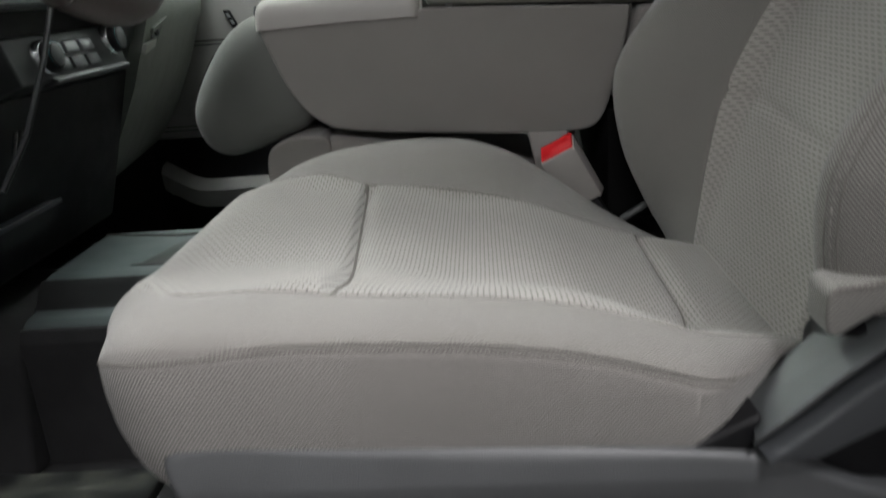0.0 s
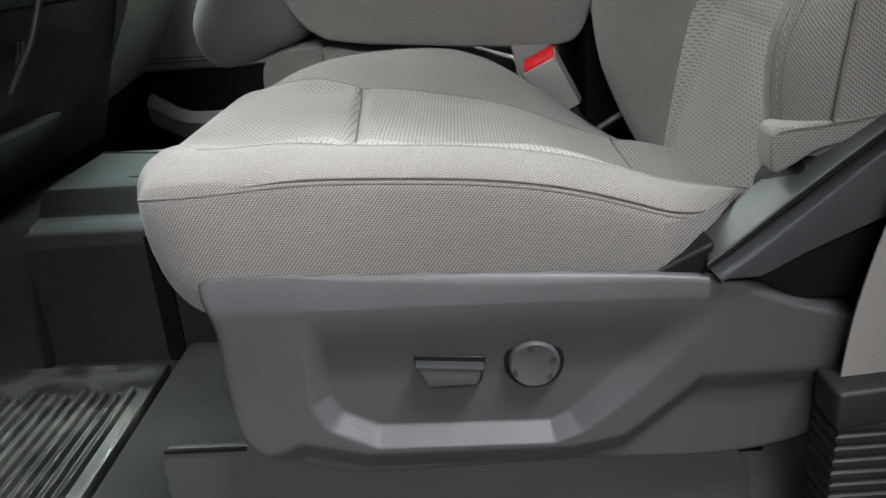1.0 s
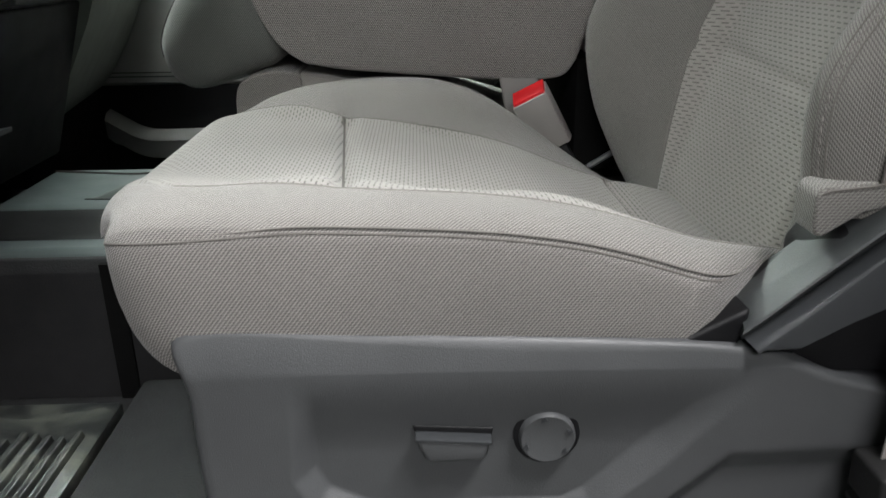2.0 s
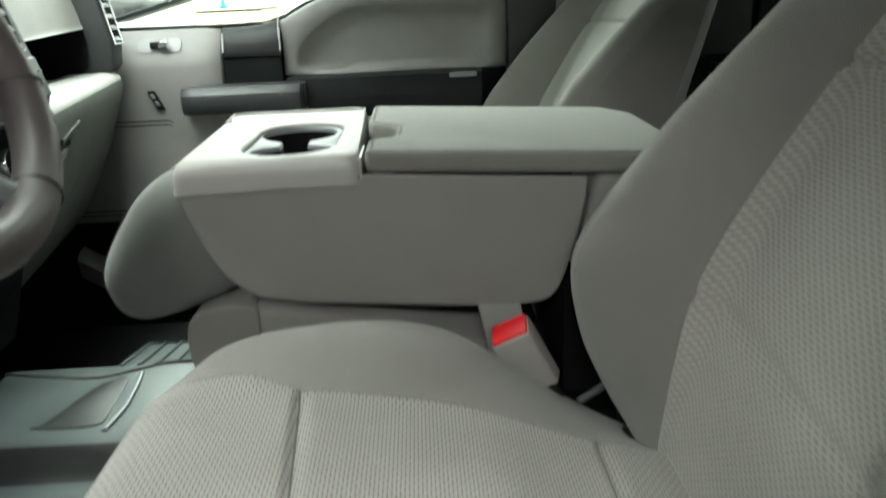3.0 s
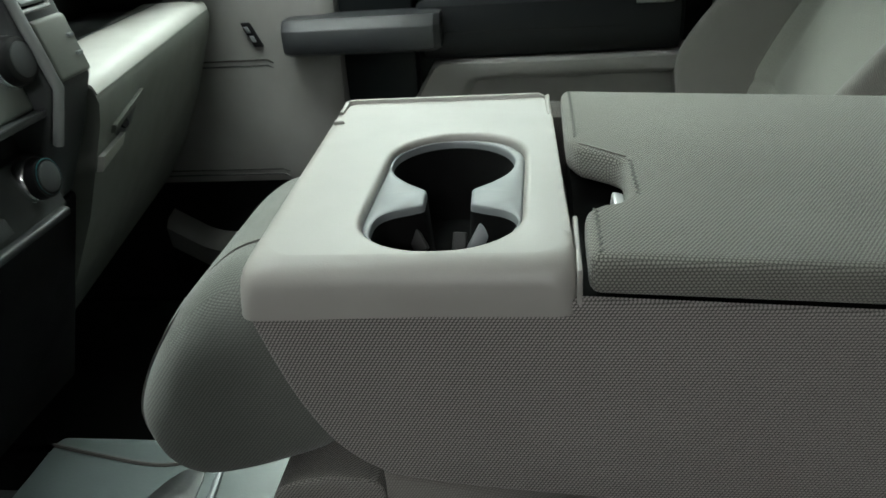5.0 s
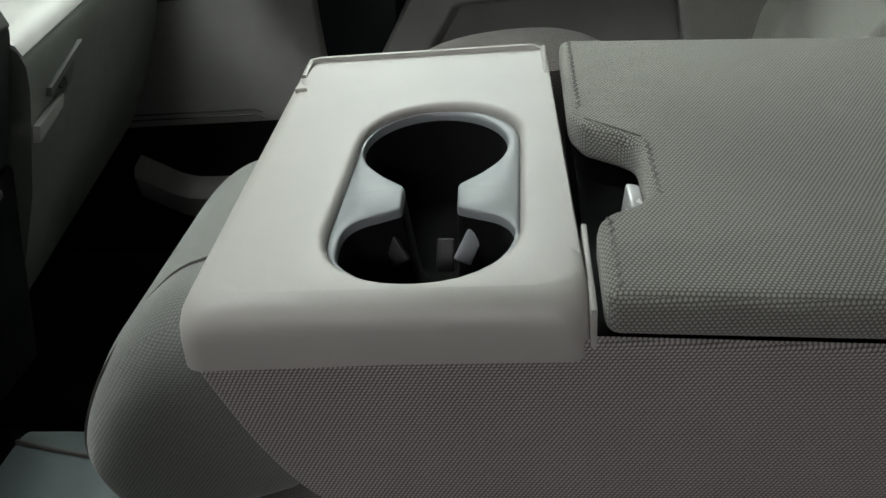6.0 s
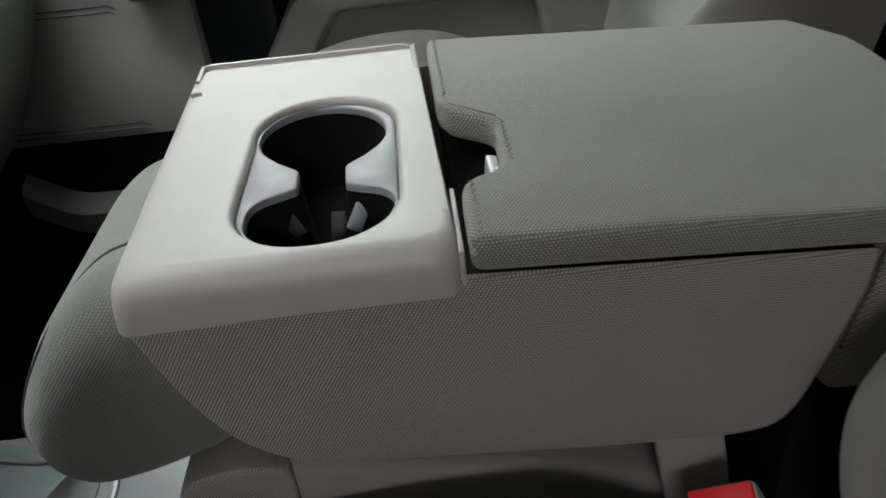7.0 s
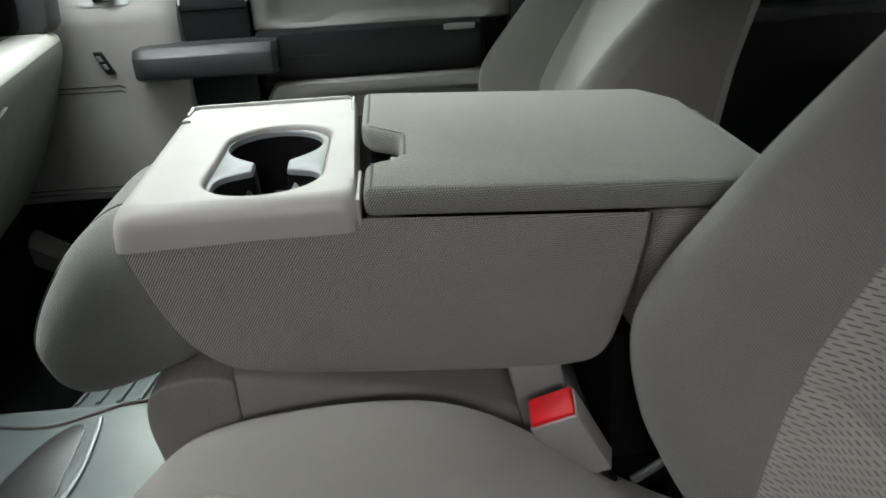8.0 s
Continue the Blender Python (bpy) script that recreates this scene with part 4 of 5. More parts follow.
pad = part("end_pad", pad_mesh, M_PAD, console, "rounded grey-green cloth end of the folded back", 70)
part("seam", tube(pad_rim, 0.0014, 6), M_SEAM, pad)

fold = smooth_line([(-0.2330, 1.060, 0.5860), (-0.2345, 1.085, 0.5900), (-0.2370, 1.130, 0.5915), (-0.2400, 1.165, 0.5890), (-0.2420, 1.185, 0.5800)], 6)
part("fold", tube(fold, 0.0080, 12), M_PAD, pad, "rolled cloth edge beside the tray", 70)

# middle cushion under the console
mid = thing("middle_cushion", (0.0, 1.18, 0.28), "grey cloth middle seat cushion under the folded console", "seat cushion")
roll_line = smooth_line([(-0.222, 0.262), (-0.240, 0.345), (-0.246, 0.395), (-0.236, 0.427), (-0.200, 0.4395), (-0.164, 0.4375)], 6)
# One cushion in two parts: the lit front gets the lighter cloth.
mc = part("cushion", prism([tuple(p) for p in roll_line] + [(-0.158, 0.430), (-0.158, 0.262)], "y", 1.006, 1.345, 0.014, 5, 35), M_SIDE, mid, "grey twill cloth front roll, lighter for the light on it", 70)
part("rear_cushion", prism([(-0.170, 0.255), (-0.170, 0.436), (-0.13, 0.433), (0.0, 0.405), (0.13, 0.364), (0.172, 0.348), (0.175, 0.25)], "y", 1.011, 1.342, 0.014, 4, 50), M_TOP, mid, "grey twill cloth seat part in the shade of the console", 70)
part("piping", tube(smooth_line([(-0.224, 1.0135, 0.4245), (-0.2355, 1.0105, 0.402), (-0.2350, 1.0095, 0.37), (-0.2215, 1.0085, 0.31)], 6), 0.0022, 6), M_TUCK, mc)
part("under_frame", block(-0.20, 0.28, 1.03, 1.32, 0.0, 0.26, 0.01), M_BLACK, mid)

# ---- floor hump and mats ----
hump = thing("tunnel_cover", (-0.6, 1.1, 0.0), "grey vinyl covered floor hump between the footwells", "floor hump", kind="structure")
hump_line = [(0.950, 0.0), (0.955, 0.190), (0.962, 0.208), (0.974, 0.2145), (1.002, 0.217), (1.014, 0.222), (1.026, 0.240), (1.040, 0.249), (1.057, 0.2515), (1.225, 0.2515), (1.250, 0.2505), (1.262, 0.246), (1.268, 0.236), (1.272, 0.0)]
part("cover", prism(hump_line, "x", -0.610, -0.20, 0.004, 2, 15), M_MAT, hump, "smooth grey-green vinyl")
# Riser and side are coloured dark for the shade on these upright faces.
part("riser", prism([(1.000, 0.2175), (1.012, 0.2225), (1.024, 0.2405), (1.037, 0.2488), (1.037, 0.2440), (1.026, 0.225), (1.008, 0.212)], "x", -0.612, -0.21), M_MAT_DARK, hump, "riser of the hump, darkened for its shade")
part("side_cover", prism([(0.944, 0.0), (0.9485, 0.188), (0.956, 0.205), (0.964, 0.207), (0.964, 0.0)], "x", -0.612, -0.21, 0.002), M_DARK_CARPET, hump, "side of the floor hump, darkened for the footwell shade")
# The vinyl ends here; the hump is dark further forward.
part("front_cover", prism([(0.90, 0.0), (0.94, 0.17), (1.02, 0.205), (1.22, 0.205), (1.30, 0.0)], "x", -1.20, -0.609, 0.01), M_DARK_CARPET, hump, "dark front part of the hump")
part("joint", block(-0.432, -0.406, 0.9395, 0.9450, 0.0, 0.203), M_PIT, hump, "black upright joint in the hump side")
part("seam_line", tube(smooth_line([(-0.609, 1.242, 0.2516), (-0.54, 1.226, 0.2518), (-0.46, 1.214, 0.2518), (-0.405, 1.236, 0.2518), (-0.36, 1.255, 0.2510), (-0.25, 1.258, 0.2505)], 6), 0.0026, 6), M_SEAM, hump)
part("ridge", tube(smooth_line([(-0.392, 1.060, 0.2515), (-0.386, 1.12, 0.2520), (-0.392, 1.19, 0.2520), (-0.398, 1.222, 0.2512)], 5), 0.0062, 8, False, 0.55), M_CUP, hump, "pale moulded ridge")
part("pad", prism(smooth_line([(-0.492, 1.075), (-0.408, 1.075), (-0.404, 1.12), (-0.410, 1.205), (-0.432, 1.208), (-0.456, 1.17), (-0.480, 1.09)], 4, True), "z", 0.2502, 0.2532, 0.001), M_MAT_DARK, hump, "darker flat pad")
part("far_slope", prism([(1.262, 0.0), (1.264, 0.242), (1.285, 0.236), (1.40, 0.216), (1.455, 0.19), (1.49, 0.0)], "x", -0.458, -0.20, 0.004), M_MAT, hump, "ribbed slope into the far footwell")
for k in range(8):
    x = -0.450 + 0.028 * k
    part("rib", tube([(x, 1.275, 0.2385), (x, 1.40, 0.217), (x - 0.004, 1.452, 0.192)], 0.0055, 6, False, 0.6), M_MAT, hump)

single("floor_pad", block(-0.397, -0.224, 0.378, 0.938, 0.0, 0.034, 0.010), M_DARK_CARPET, "dark carpet beside the driver mat", "carpet", kind="structure")
mat = thing("floor_mat", (-0.6, 0.62, 0.0), "black ribbed rubber mat on the driver footwell floor", "floor mat")
part("sheet", block(-1.10, -0.398, 0.375, 0.865, 0.0, 0.042, 0.006), M_DUSTY, mat)
for k in range(34):
    x = -0.965 + 0.0165 * k
    part("rib", prism([(x - 0.0050, 0.041), (x - 0.0030, 0.0500), (x + 0.0030, 0.0500), (x + 0.0050, 0.041)], "y", 0.39 + 0.006 * (k % 3), 0.775 + 0.004 * ((k * 7) % 4), 0.0012), M_DUSTY, mat)
single("passenger_mat", block(-1.10, -0.30, 1.50, 1.96, 0.0, 0.02, 0.006), M_MAT_DARK, "black rubber mat in the passenger footwell", "floor mat")
carpet = single("sill_carpet", prism([(0.235, 0.0), (0.235, 0.09), (0.26, 0.10), (0.52, 0.10), (0.54, 0.0)], "y", 0.372, 0.60, 0.006), M_CARPET, "pale grey-green carpet beside the seat base", "carpet")

# ---- dashboard ----
dash = thing("dashboard", (-0.75, 1.18, 0.25), "two-tone grey truck dashboard with glove box, storage slot and vents", "dashboard")


def ridge(y):
    return -0.514 - 0.100 * (y - 1.35) / 0.58


LOWER = [(-0.110, 0.628), (-0.104, 0.6385), (-0.030, 0.640), (-0.012, 0.637), (-0.003, 0.628), (0.0, 0.614), (-0.006, 0.590), (-0.020, 0.555), (-0.050, 0.480), (-0.094, 0.395), (-0.142, 0.320), (-0.172, 0.288), (-0.21, 0.268), (-0.30, 0.262), (-0.50, 0.262), (-0.50, 0.626)]
lower = part("lower_panel", loft([[(ridge(y) + dx, y, z) for dx, z in LOWER] for y in (1.372, 1.41, 1.45, 1.60, 1.75, 1.88, 1.925)] + [[(ridge(1.938) - 0.012 + dx * 0.97, 1.938, 0.45 + (z - 0.45) * 0.95) for dx, z in LOWER]]), M_GLOVE, dash, "grey-green glove box panel, darkened for its shade", 35)
SHELF = [(-0.112, 0.636), (-0.104, 0.6415), (-0.032, 0.6430), (-0.016, 0.6410), (-0.004, 0.6335), (-0.0005, 0.624), (-0.004, 0.620), (-0.06, 0.630)]
# The shelf top gets the paler dash grey for light from above.
part("shelf", loft([[(ridge(y) + dx, y, z) for dx, z in SHELF] for y in (1.374, 1.45, 1.60, 1.75, 1.88, 1.920)] + [[(ridge(1.945) - 0.010 + dx * 0.95, 1.945, z - 0.004) for dx, z in SHELF]]), M_DASH, lower, "rounded shelf along the glove box, paler for light from above", 40)


def on_glove(y, z, out=0.0):
    for (a, za), (b, zb) in zip(LOWER[5:], LOWER[6:]):
        if zb <= z <= za:
            return (ridge(y) + a + (b - a) * (z - za) / (zb - za) + out, y, z)
    return (ridge(y) + out, y, z)


def glove_patch(pts, out):
    bm = bmesh.new()
    a = [bm.verts.new(on_glove(y, z, out)) for y, z in pts]
    b = [bm.verts.new(on_glove(y, z, -0.01)) for y, z in pts]
    bm.faces.new(a)
    bm.faces.new(b[::-1])
    for i in range(len(pts)):
        j = (i + 1) % len(pts)
        bm.faces.new((a[i], b[i], b[j], a[j]))
    bmesh.ops.recalc_face_normals(bm, faces=bm.faces)
    return bm


# Flat dark patch instead of a hollow; its shade is in the colour.
part("latch_recess", glove_patch([(1.425, 0.566), (1.508, 0.584), (1.492, 0.556), (1.452, 0.546)], 0.0012), M_DASH_DARK, lower, "dark patch that stands for the shaded latch recess")
part("latch_brow", glove_patch([(1.415, 0.577), (1.516, 0.5935), (1.516, 0.5865), (1.415, 0.568)], 0.006), M_GLOVE, lower, "moulded brow over the glove box latch")
part("latch_lip", glove_patch([(1.376, 0.553), (1.448, 0.5585), (1.446, 0.5445), (1.376, 0.535)], 0.008), M_DASH, lower, "pale glove box pull")
part("lock", disc_stack(on_glove(1.452, 0.570, 0.001), (1, -0.1, 0.3), [(0, 0.0080), (0.003, 0.0075)], 16), M_BLACK, lower, "dark round glove box lock")
part("slot", prism([(-0.90, 0.620), (-0.645, 0.620), (-0.645, 0.6275), (-0.80, 0.630), (-0.80, 0.735), (-0.90, 0.735)], "y", 1.28, 1.90), M_PIT, dash, "storage slot lined near-black for its shade")
part("slot_floor", block(-0.80, -0.640, 1.285, 1.883, 0.6275, 0.6325), M_DASH_DARK, dash, "dark floor of the storage slot")
part("slot_end", block(-0.82, -0.625, 1.884, 1.896, 0.630, 0.73), M_BLACK, dash)
part("slot_edge", tube([(ridge(1.33) - 0.108, 1.33, 0.640), (ridge(1.62) - 0.106, 1.62, 0.640), (ridge(1.90) - 0.075, 1.90, 0.640)], 0.003, 6), M_BLACK, dash)
part("slot_shelf", prism([(-0.76, 0.648), (-0.70, 0.644), (-0.70, 0.648), (-0.76, 0.654)], "y", 1.45, 1.56, 0.002), M_DASH_DARK, dash)
UPPER_LID = smooth_line([(-0.664, 0.716), (-0.655, 0.724), (-0.672, 0.80), (-0.698, 0.865), (-0.74, 0.895), (-0.86, 0.915), (-1.05, 0.90), (-1.05, 0.74), (-0.80, 0.728)], 4, True)
upper = part("upper_panel", loft([[(p.x - 0.008 * f, y, p.y + 0.020 * f * (1 - step_between(0.73, 0.85, p.y))) for p in UPPER_LID] for y, f in ((1.27, -0.05), (1.30, 0.0), (1.45, 0.25), (1.60, 0.5), (1.75, 0.8), (1.884, 1.0))]), M_DASH, dash, "pale grey upper glove box lid", 50)
part("top_cap", prism([(-0.70, 0.868), (-0.74, 0.905), (-0.90, 0.928), (-1.22, 0.90), (-1.22, 0.84), (-0.9, 0.84)], "y", 0.34, 2.0, 0.012), M_DASH_DARK, dash, "dark padded top of the dashboard")
part("core", block(-1.22, -0.82, 0.34, 2.0, 0.30, 0.86), M_BLACK, dash)




def vent_tower(name, y0, y1, line, louvre_z, slats, label, trim, face):
    """An upright surround with a slatted outlet; line: (x, z) of its rear face from top to bottom."""
    back = [(x - 0.055, z) for x, z in line]
    tower = part(name, prism(line + back[::-1], "y", y0, y1, 0.006, 3, 25), trim, dash, label)

    def at(z):
        for (xa, za), (xb, zb) in zip(line, line[1:]):
            if zb <= z <= za:
                return xb + (xa - xb) * (z - zb) / (za - zb)
        return line[-1][0]
    za, zb = louvre_z
    v0, v1 = face
    # A black plate stands for the shaded depth of the vent.
    part("outlet", prism([(at(za) + 0.0025, za), (at((za + zb) / 2) + 0.0035, (za + zb) / 2), (at(zb) + 0.0025, zb), (at(zb) - 0.02, zb), (at(za) - 0.02, za)], "y", v0, v1), M_PIT, tower, "vent outlet plate, blackened for the depth behind the slats")
    for y in (v0, v1):
        part("frame_bar", tube([(at(za) + 0.003, y, za), (at((za + zb) / 2) + 0.004, y, (za + zb) / 2), (at(zb) + 0.003, y, zb)], 0.0027, 8), M_CHROME, tower)
    for z in (za, zb):
        part("frame_bar", tube([(at(z) + 0.003, v0, z), (at(z) + 0.003, v1, z)], 0.0027, 8), M_CHROME, tower)
    for k in range(slats):
        z = za + (zb - za) * (k + 0.6) / slats
        # Light grey puts the light on the dark slats into their colour.
        part("slat", prism([(at(z) + 0.0078, z - 0.0045), (at(z) + 0.0085, z - 0.0015), (at(z) + 0.0010, z + 0.0060), (at(z) + 0.0010, z + 0.0025)], "y", v0 + 0.001, v1 - 0.010, 0.0008, 2), M_SATIN, tower)
    z = za + (zb - za) * 0.42
    part("tab", block(at(z) + 0.001, at(z) + 0.010, v0 + (v1 - v0) * 0.3, v0 + (v1 - v0) * 0.75, z - 0.006, z + 0.003, 0.002), M_CHROME, tower, "bright vent tab")
    return tower


vent_tower("far_vent", 1.881, 1.942, [(-0.655, 0.905), (-0.637, 0.862), (-0.611, 0.735), (-0.605, 0.700), (-0.610, 0.655), (-0.625, 0.640)], (0.865, 0.700), 7, "charcoal upright vent surround", M_DASH_DARK, (1.889, 1.934))
stack_vent = vent_tower("stack_vent", 1.295, 1.372, [(-0.590, 0.90), (-0.567, 0.83), (-0.537, 0.735), (-0.516, 0.650), (-0.538, 0.595), (-0.575, 0.52), (-0.60, 0.50)], (0.860, 0.722), 6, "charcoal upright side of the centre stack", M_DASH_DARK, (1.306, 1.352))
part("button_plate", prism([(-0.517, 0.652), (-0.511, 0.655), (-0.525, 0.711), (-0.531, 0.713)], "y", 1.312, 1.366, 0.003), M_GLOVE, stack_vent, "grey warning button plate")
for z in (0.672, 0.690):
    part("mark", block(-0.5245, -0.5120 - (z - 0.672) * 0.25, 1.352, 1.360, z, z + 0.003), M_CUP, stack_vent)
part("silver_edge", tube([(-0.586, 1.300, 0.90), (-0.563, 1.300, 0.83), (-0.533, 1.300, 0.735), (-0.512, 1.302, 0.650), (-0.533, 1.306, 0.592)], 0.0055, 10), M_SATIN, stack_vent, "satin silver edge strip")

M_RADIO = plastic("radio_plastic", (0.240, 0.255, 0.240), 0.4, 700.0, 0.2)
stack = thing("centre_stack", (-0.56, 1.14, 0.42), "grey centre stack with radio buttons, chrome ringed knobs and climate panel", "control panel")
radio = part("radio_panel", prism([(-0.605, 0.90), (-0.553, 0.70), (-0.538, 0.632), (-0.60, 0.632), (-0.66, 0.90)], "y", 0.985, 1.296, 0.004), M_RADIO, stack, "mid grey radio panel")
part("screen_surround", prism([(-0.6035, 0.898), (-0.5555, 0.724), (-0.565, 0.724), (-0.615, 0.898)], "y", 0.990, 1.292, 0.003), M_DASH_DARK, radio, "charcoal screen surround")
part("screen", prism([(-0.5910, 0.858), (-0.5665, 0.770), (-0.575, 0.770), (-0.598, 0.858)], "y", 1.03, 1.25, 0.001), M_BLACK, radio, "dark blank screen")


def panel_x(z):
    return -0.538 - 0.015 * (z - 0.632) / 0.068 if z < 0.70 else -0.553 - 0.052 * (z - 0.70) / 0.2


for y0, y1, z0, z1 in ((1.17, 1.225, 0.704, 0.722), (1.10, 1.155, 0.704, 0.722), (1.14, 1.225, 0.682, 0.699), (1.14, 1.225, 0.660, 0.678), (1.05, 1.125, 0.682, 0.699), (1.05, 1.125, 0.660, 0.678), (1.16, 1.225, 0.641, 0.655)):
    part("button", prism([(panel_x(z1) + 0.004, z1), (panel_x(z0) + 0.004, z0), (panel_x(z0) - 0.004, z0), (panel_x(z1) - 0.004, z1)], "y", y0, y1, 0.0015, 2), M_BLACK if z1 < 0.66 else M_ARM, radio)
    part("mark", prism([(panel_x(z1) + 0.0046, (z0 + z1) / 2 + 0.001), (panel_x(z0) + 0.0046, (z0 + z1) / 2 - 0.001), (panel_x(z0), (z0 + z1) / 2 - 0.001)], "y", y0 + 0.015, y0 + 0.035), M_CUP, radio)


def dial(parent, y, z, x, r, ring):
    way = (1.0, 0.0, 0.14)
    k = part("knob", disc_stack((x, y, z), way, [(0.0, r), (0.012, r), (0.020, r * 0.93), (0.022, r * 0.82)], 36), M_BLACK, parent, "black rotary knob with chrome ring")
    part("bezel", disc_stack((x - 0.002, y, z), way, [(0.0, r * 1.10), (0.010, r * 1.08), (0.012, r * 1.01)], 36), M_CHROME, k, "chrome ring")
    part("cap", disc_stack((x + 0.0205, y, z + 0.003), way, [(0.0, r * 0.72), (0.0022, r * 0.70), (0.003, r * 0.6)], 36), M_ARM, k)
    if ring:
        part("band", disc_stack((x + 0.0195, y, z + 0.003), way, [(0.0, r * 0.86), (0.0022, r * 0.84)], 36), M_TEAL, k, "teal printed ring")
    return k


dial(stack, 1.281, 0.681, -0.546, 0.0235, False)
dial(stack, 1.055, 0.676, -0.545, 0.0235, False)
part("cubby", block(-0.62, -0.570, 0.985, 1.30, 0.585, 0.634), M_BLACK, stack, "dark open cubby")
part("cubby_brow", prism([(-0.575, 0.630), (-0.527, 0.632), (-0.529, 0.624), (-0.575, 0.622)], "y", 0.985, 1.298, 0.002), M_DASH_DARK, stack)
climate = part("climate_panel", prism([(-0.555, 0.590), (-0.536, 0.530), (-0.60, 0.505), (-0.62, 0.590)], "y", 0.985, 1.298, 0.004), M_DASH_DARK, stack, "dark climate control panel")
dial(climate, 1.268, 0.569, -0.548, 0.0215, True)
dial(climate, 1.060, 0.560, -0.545, 0.0215, True)
for y in (1.10, 1.145, 1.19):
    for z in (0.569, 0.547):
        part("button", prism([(-0.540 - (z - 0.547) * 0.3, z + 0.008), (-0.5345 - (z - 0.547) * 0.3, z - 0.008), (-0.552, z - 0.008), (-0.555, z + 0.008)], "y", y - 0.018, y + 0.018, 0.002, 2), M_SILVER if z > 0.56 else M_ARM, climate)
part("ledge", prism([(-0.540, 0.534), (-0.529, 0.530), (-0.531, 0.522), (-0.560, 0.518)], "y", 1.06, 1.290, 0.003), M_ARM, stack, "charcoal ledge under the climate panel")
part("stack_foot", prism([(-0.575, 0.515), (-0.66, 0.25), (-0.80, 0.25), (-0.75, 0.515)], "y", 0.93, 1.38, 0.008), M_BLACK, stack, "black lower centre stack")
for y in (1.020, 1.034):
    part("socket_bar", tube([(-0.583, y, 0.470), (-0.594, y, 0.438)], 0.003, 6), M_CHROME, stack, "small bright outlet trim")
part("left_edge", tube([(-0.515, 1.068, 0.640), (-0.510, 1.00, 0.56), (-0.515, 0.93, 0.475), (-0.53, 0.88, 0.42)], 0.004, 8), M_BLACK, stack, "black edge strip")
knee = part("knee_panel", prism([(-0.60, 0.64), (-0.585, 0.56), (-0.62, 0.42), (-0.70, 0.36), (-0.82, 0.36), (-0.82, 0.86), (-0.66, 0.86)], "y", 0.345, 0.98, 0.01), M_BLACK, dash, "black panel under the steering column")
part("knee_tray", prism([(-0.60, 0.345), (-0.66, 0.335), (-0.66, 0.342), (-0.60, 0.352)], "y", 0.95, 1.12, 0.001), M_ARM, dash)

# ---- steering wheel ----
WC, WR, WT = Vector((-0.332, 0.693, 0.779)), 0.175, 0.45
wn = Vector((math.cos(WT), 0, math.sin(WT)))
wu, wv = Vector((0, 1, 0)), Vector((-math.sin(WT), 0, math.cos(WT)))


def wheel_at(a, r=WR, out=0.0):
    return WC + wu * (r * math.cos(a)) + wv * (r * math.sin(a)) + wn * out


wheel = thing("steering_wheel", tuple(WC), "dark leather steering wheel with silver lower spokes", "steering wheel")
rim_ob = part("rim", tube([wheel_at(2 * math.pi * k / 96) for k in range(96)], 0.0190, 16, True, 1.05), M_LEATHER, wheel, "dark brown leather rim")
for a in (-0.42, 0.42, math.pi - 0.42, math.pi + 0.42, -1.1, -2.04):
    part("stitch_ring", tube([wheel_at(a, WR + 0.0193 * math.cos(t), 0.0200 * math.sin(t)) for t in [2 * math.pi * k / 20 for k in range(20)]], 0.0012, 6, True), M_SEAM, rim_ob)
part("hub", disc_stack(WC - wn * 0.05, wn, [(0.0, 0.05), (0.03, 0.072), (0.055, 0.075), (0.068, 0.062), (0.072, 0.03)], 40), M_DASH_DARK, wheel, "charcoal airbag cover")
for a0, w in ((0.05, 0.24), (math.pi - 0.05, 0.24), (-1.2, 0.16), (-1.94, 0.16)):
    rings = []
    for r, f, o in ((0.06, 1.3, -0.012), (0.10, 1.0, -0.014), (0.14, 0.8, -0.010), (0.168, 0.9, 0.0)):
        ring = []
        for s in range(10):
            t = 2 * math.pi * s / 10
            ring.append(wheel_at(a0 + w * f * math.cos(t) * 0.16 / r * 0.6, r, o + 0.009 * math.sin(t)))
        rings.append(ring)
    part("spoke", loft(rings), M_SILVER if a0 < -1 else M_ARM, wheel, "satin silver spoke" if a0 < -1 else "charcoal spoke with buttons")
part("column", disc_stack(WC - wn * 0.30, wn, [(0.0, 0.07), (0.15, 0.062), (0.235, 0.055), (0.25, 0.045)], 28), M_BLACK, wheel, "black steering column cover")

# ---- passenger door ----
door = thing("door_1", (-0.2, 2.0, 0.05), "closed grey passenger door with dark armrest and window", "door", kind="structure")
sill = [tuple(p) for p in smooth_line([(-0.268, 0.726), (-0.229, 0.748), (-0.180, 0.770), (-0.127, 0.785), (-0.06, 0.793), (0.05, 0.794), (0.20, 0.791), (0.246, 0.787)], 4)]
upper_out = [(-0.268, 0.600)] + sill + [(0.254, 0.780), (0.254, 0.600)]
UC = (0.03, 0.685)
o = polar(upper_out, UC)
i_ = polar(smooth_line([(-0.225, 0.650), (-0.205, 0.685), (-0.155, 0.722), (-0.10, 0.746), (0.0, 0.747), (0.12, 0.742), (0.185, 0.735), (0.198, 0.715), (0.198, 0.64), (0.19, 0.612), (0.0, 0.612), (-0.20, 0.612)], 4, True), UC)
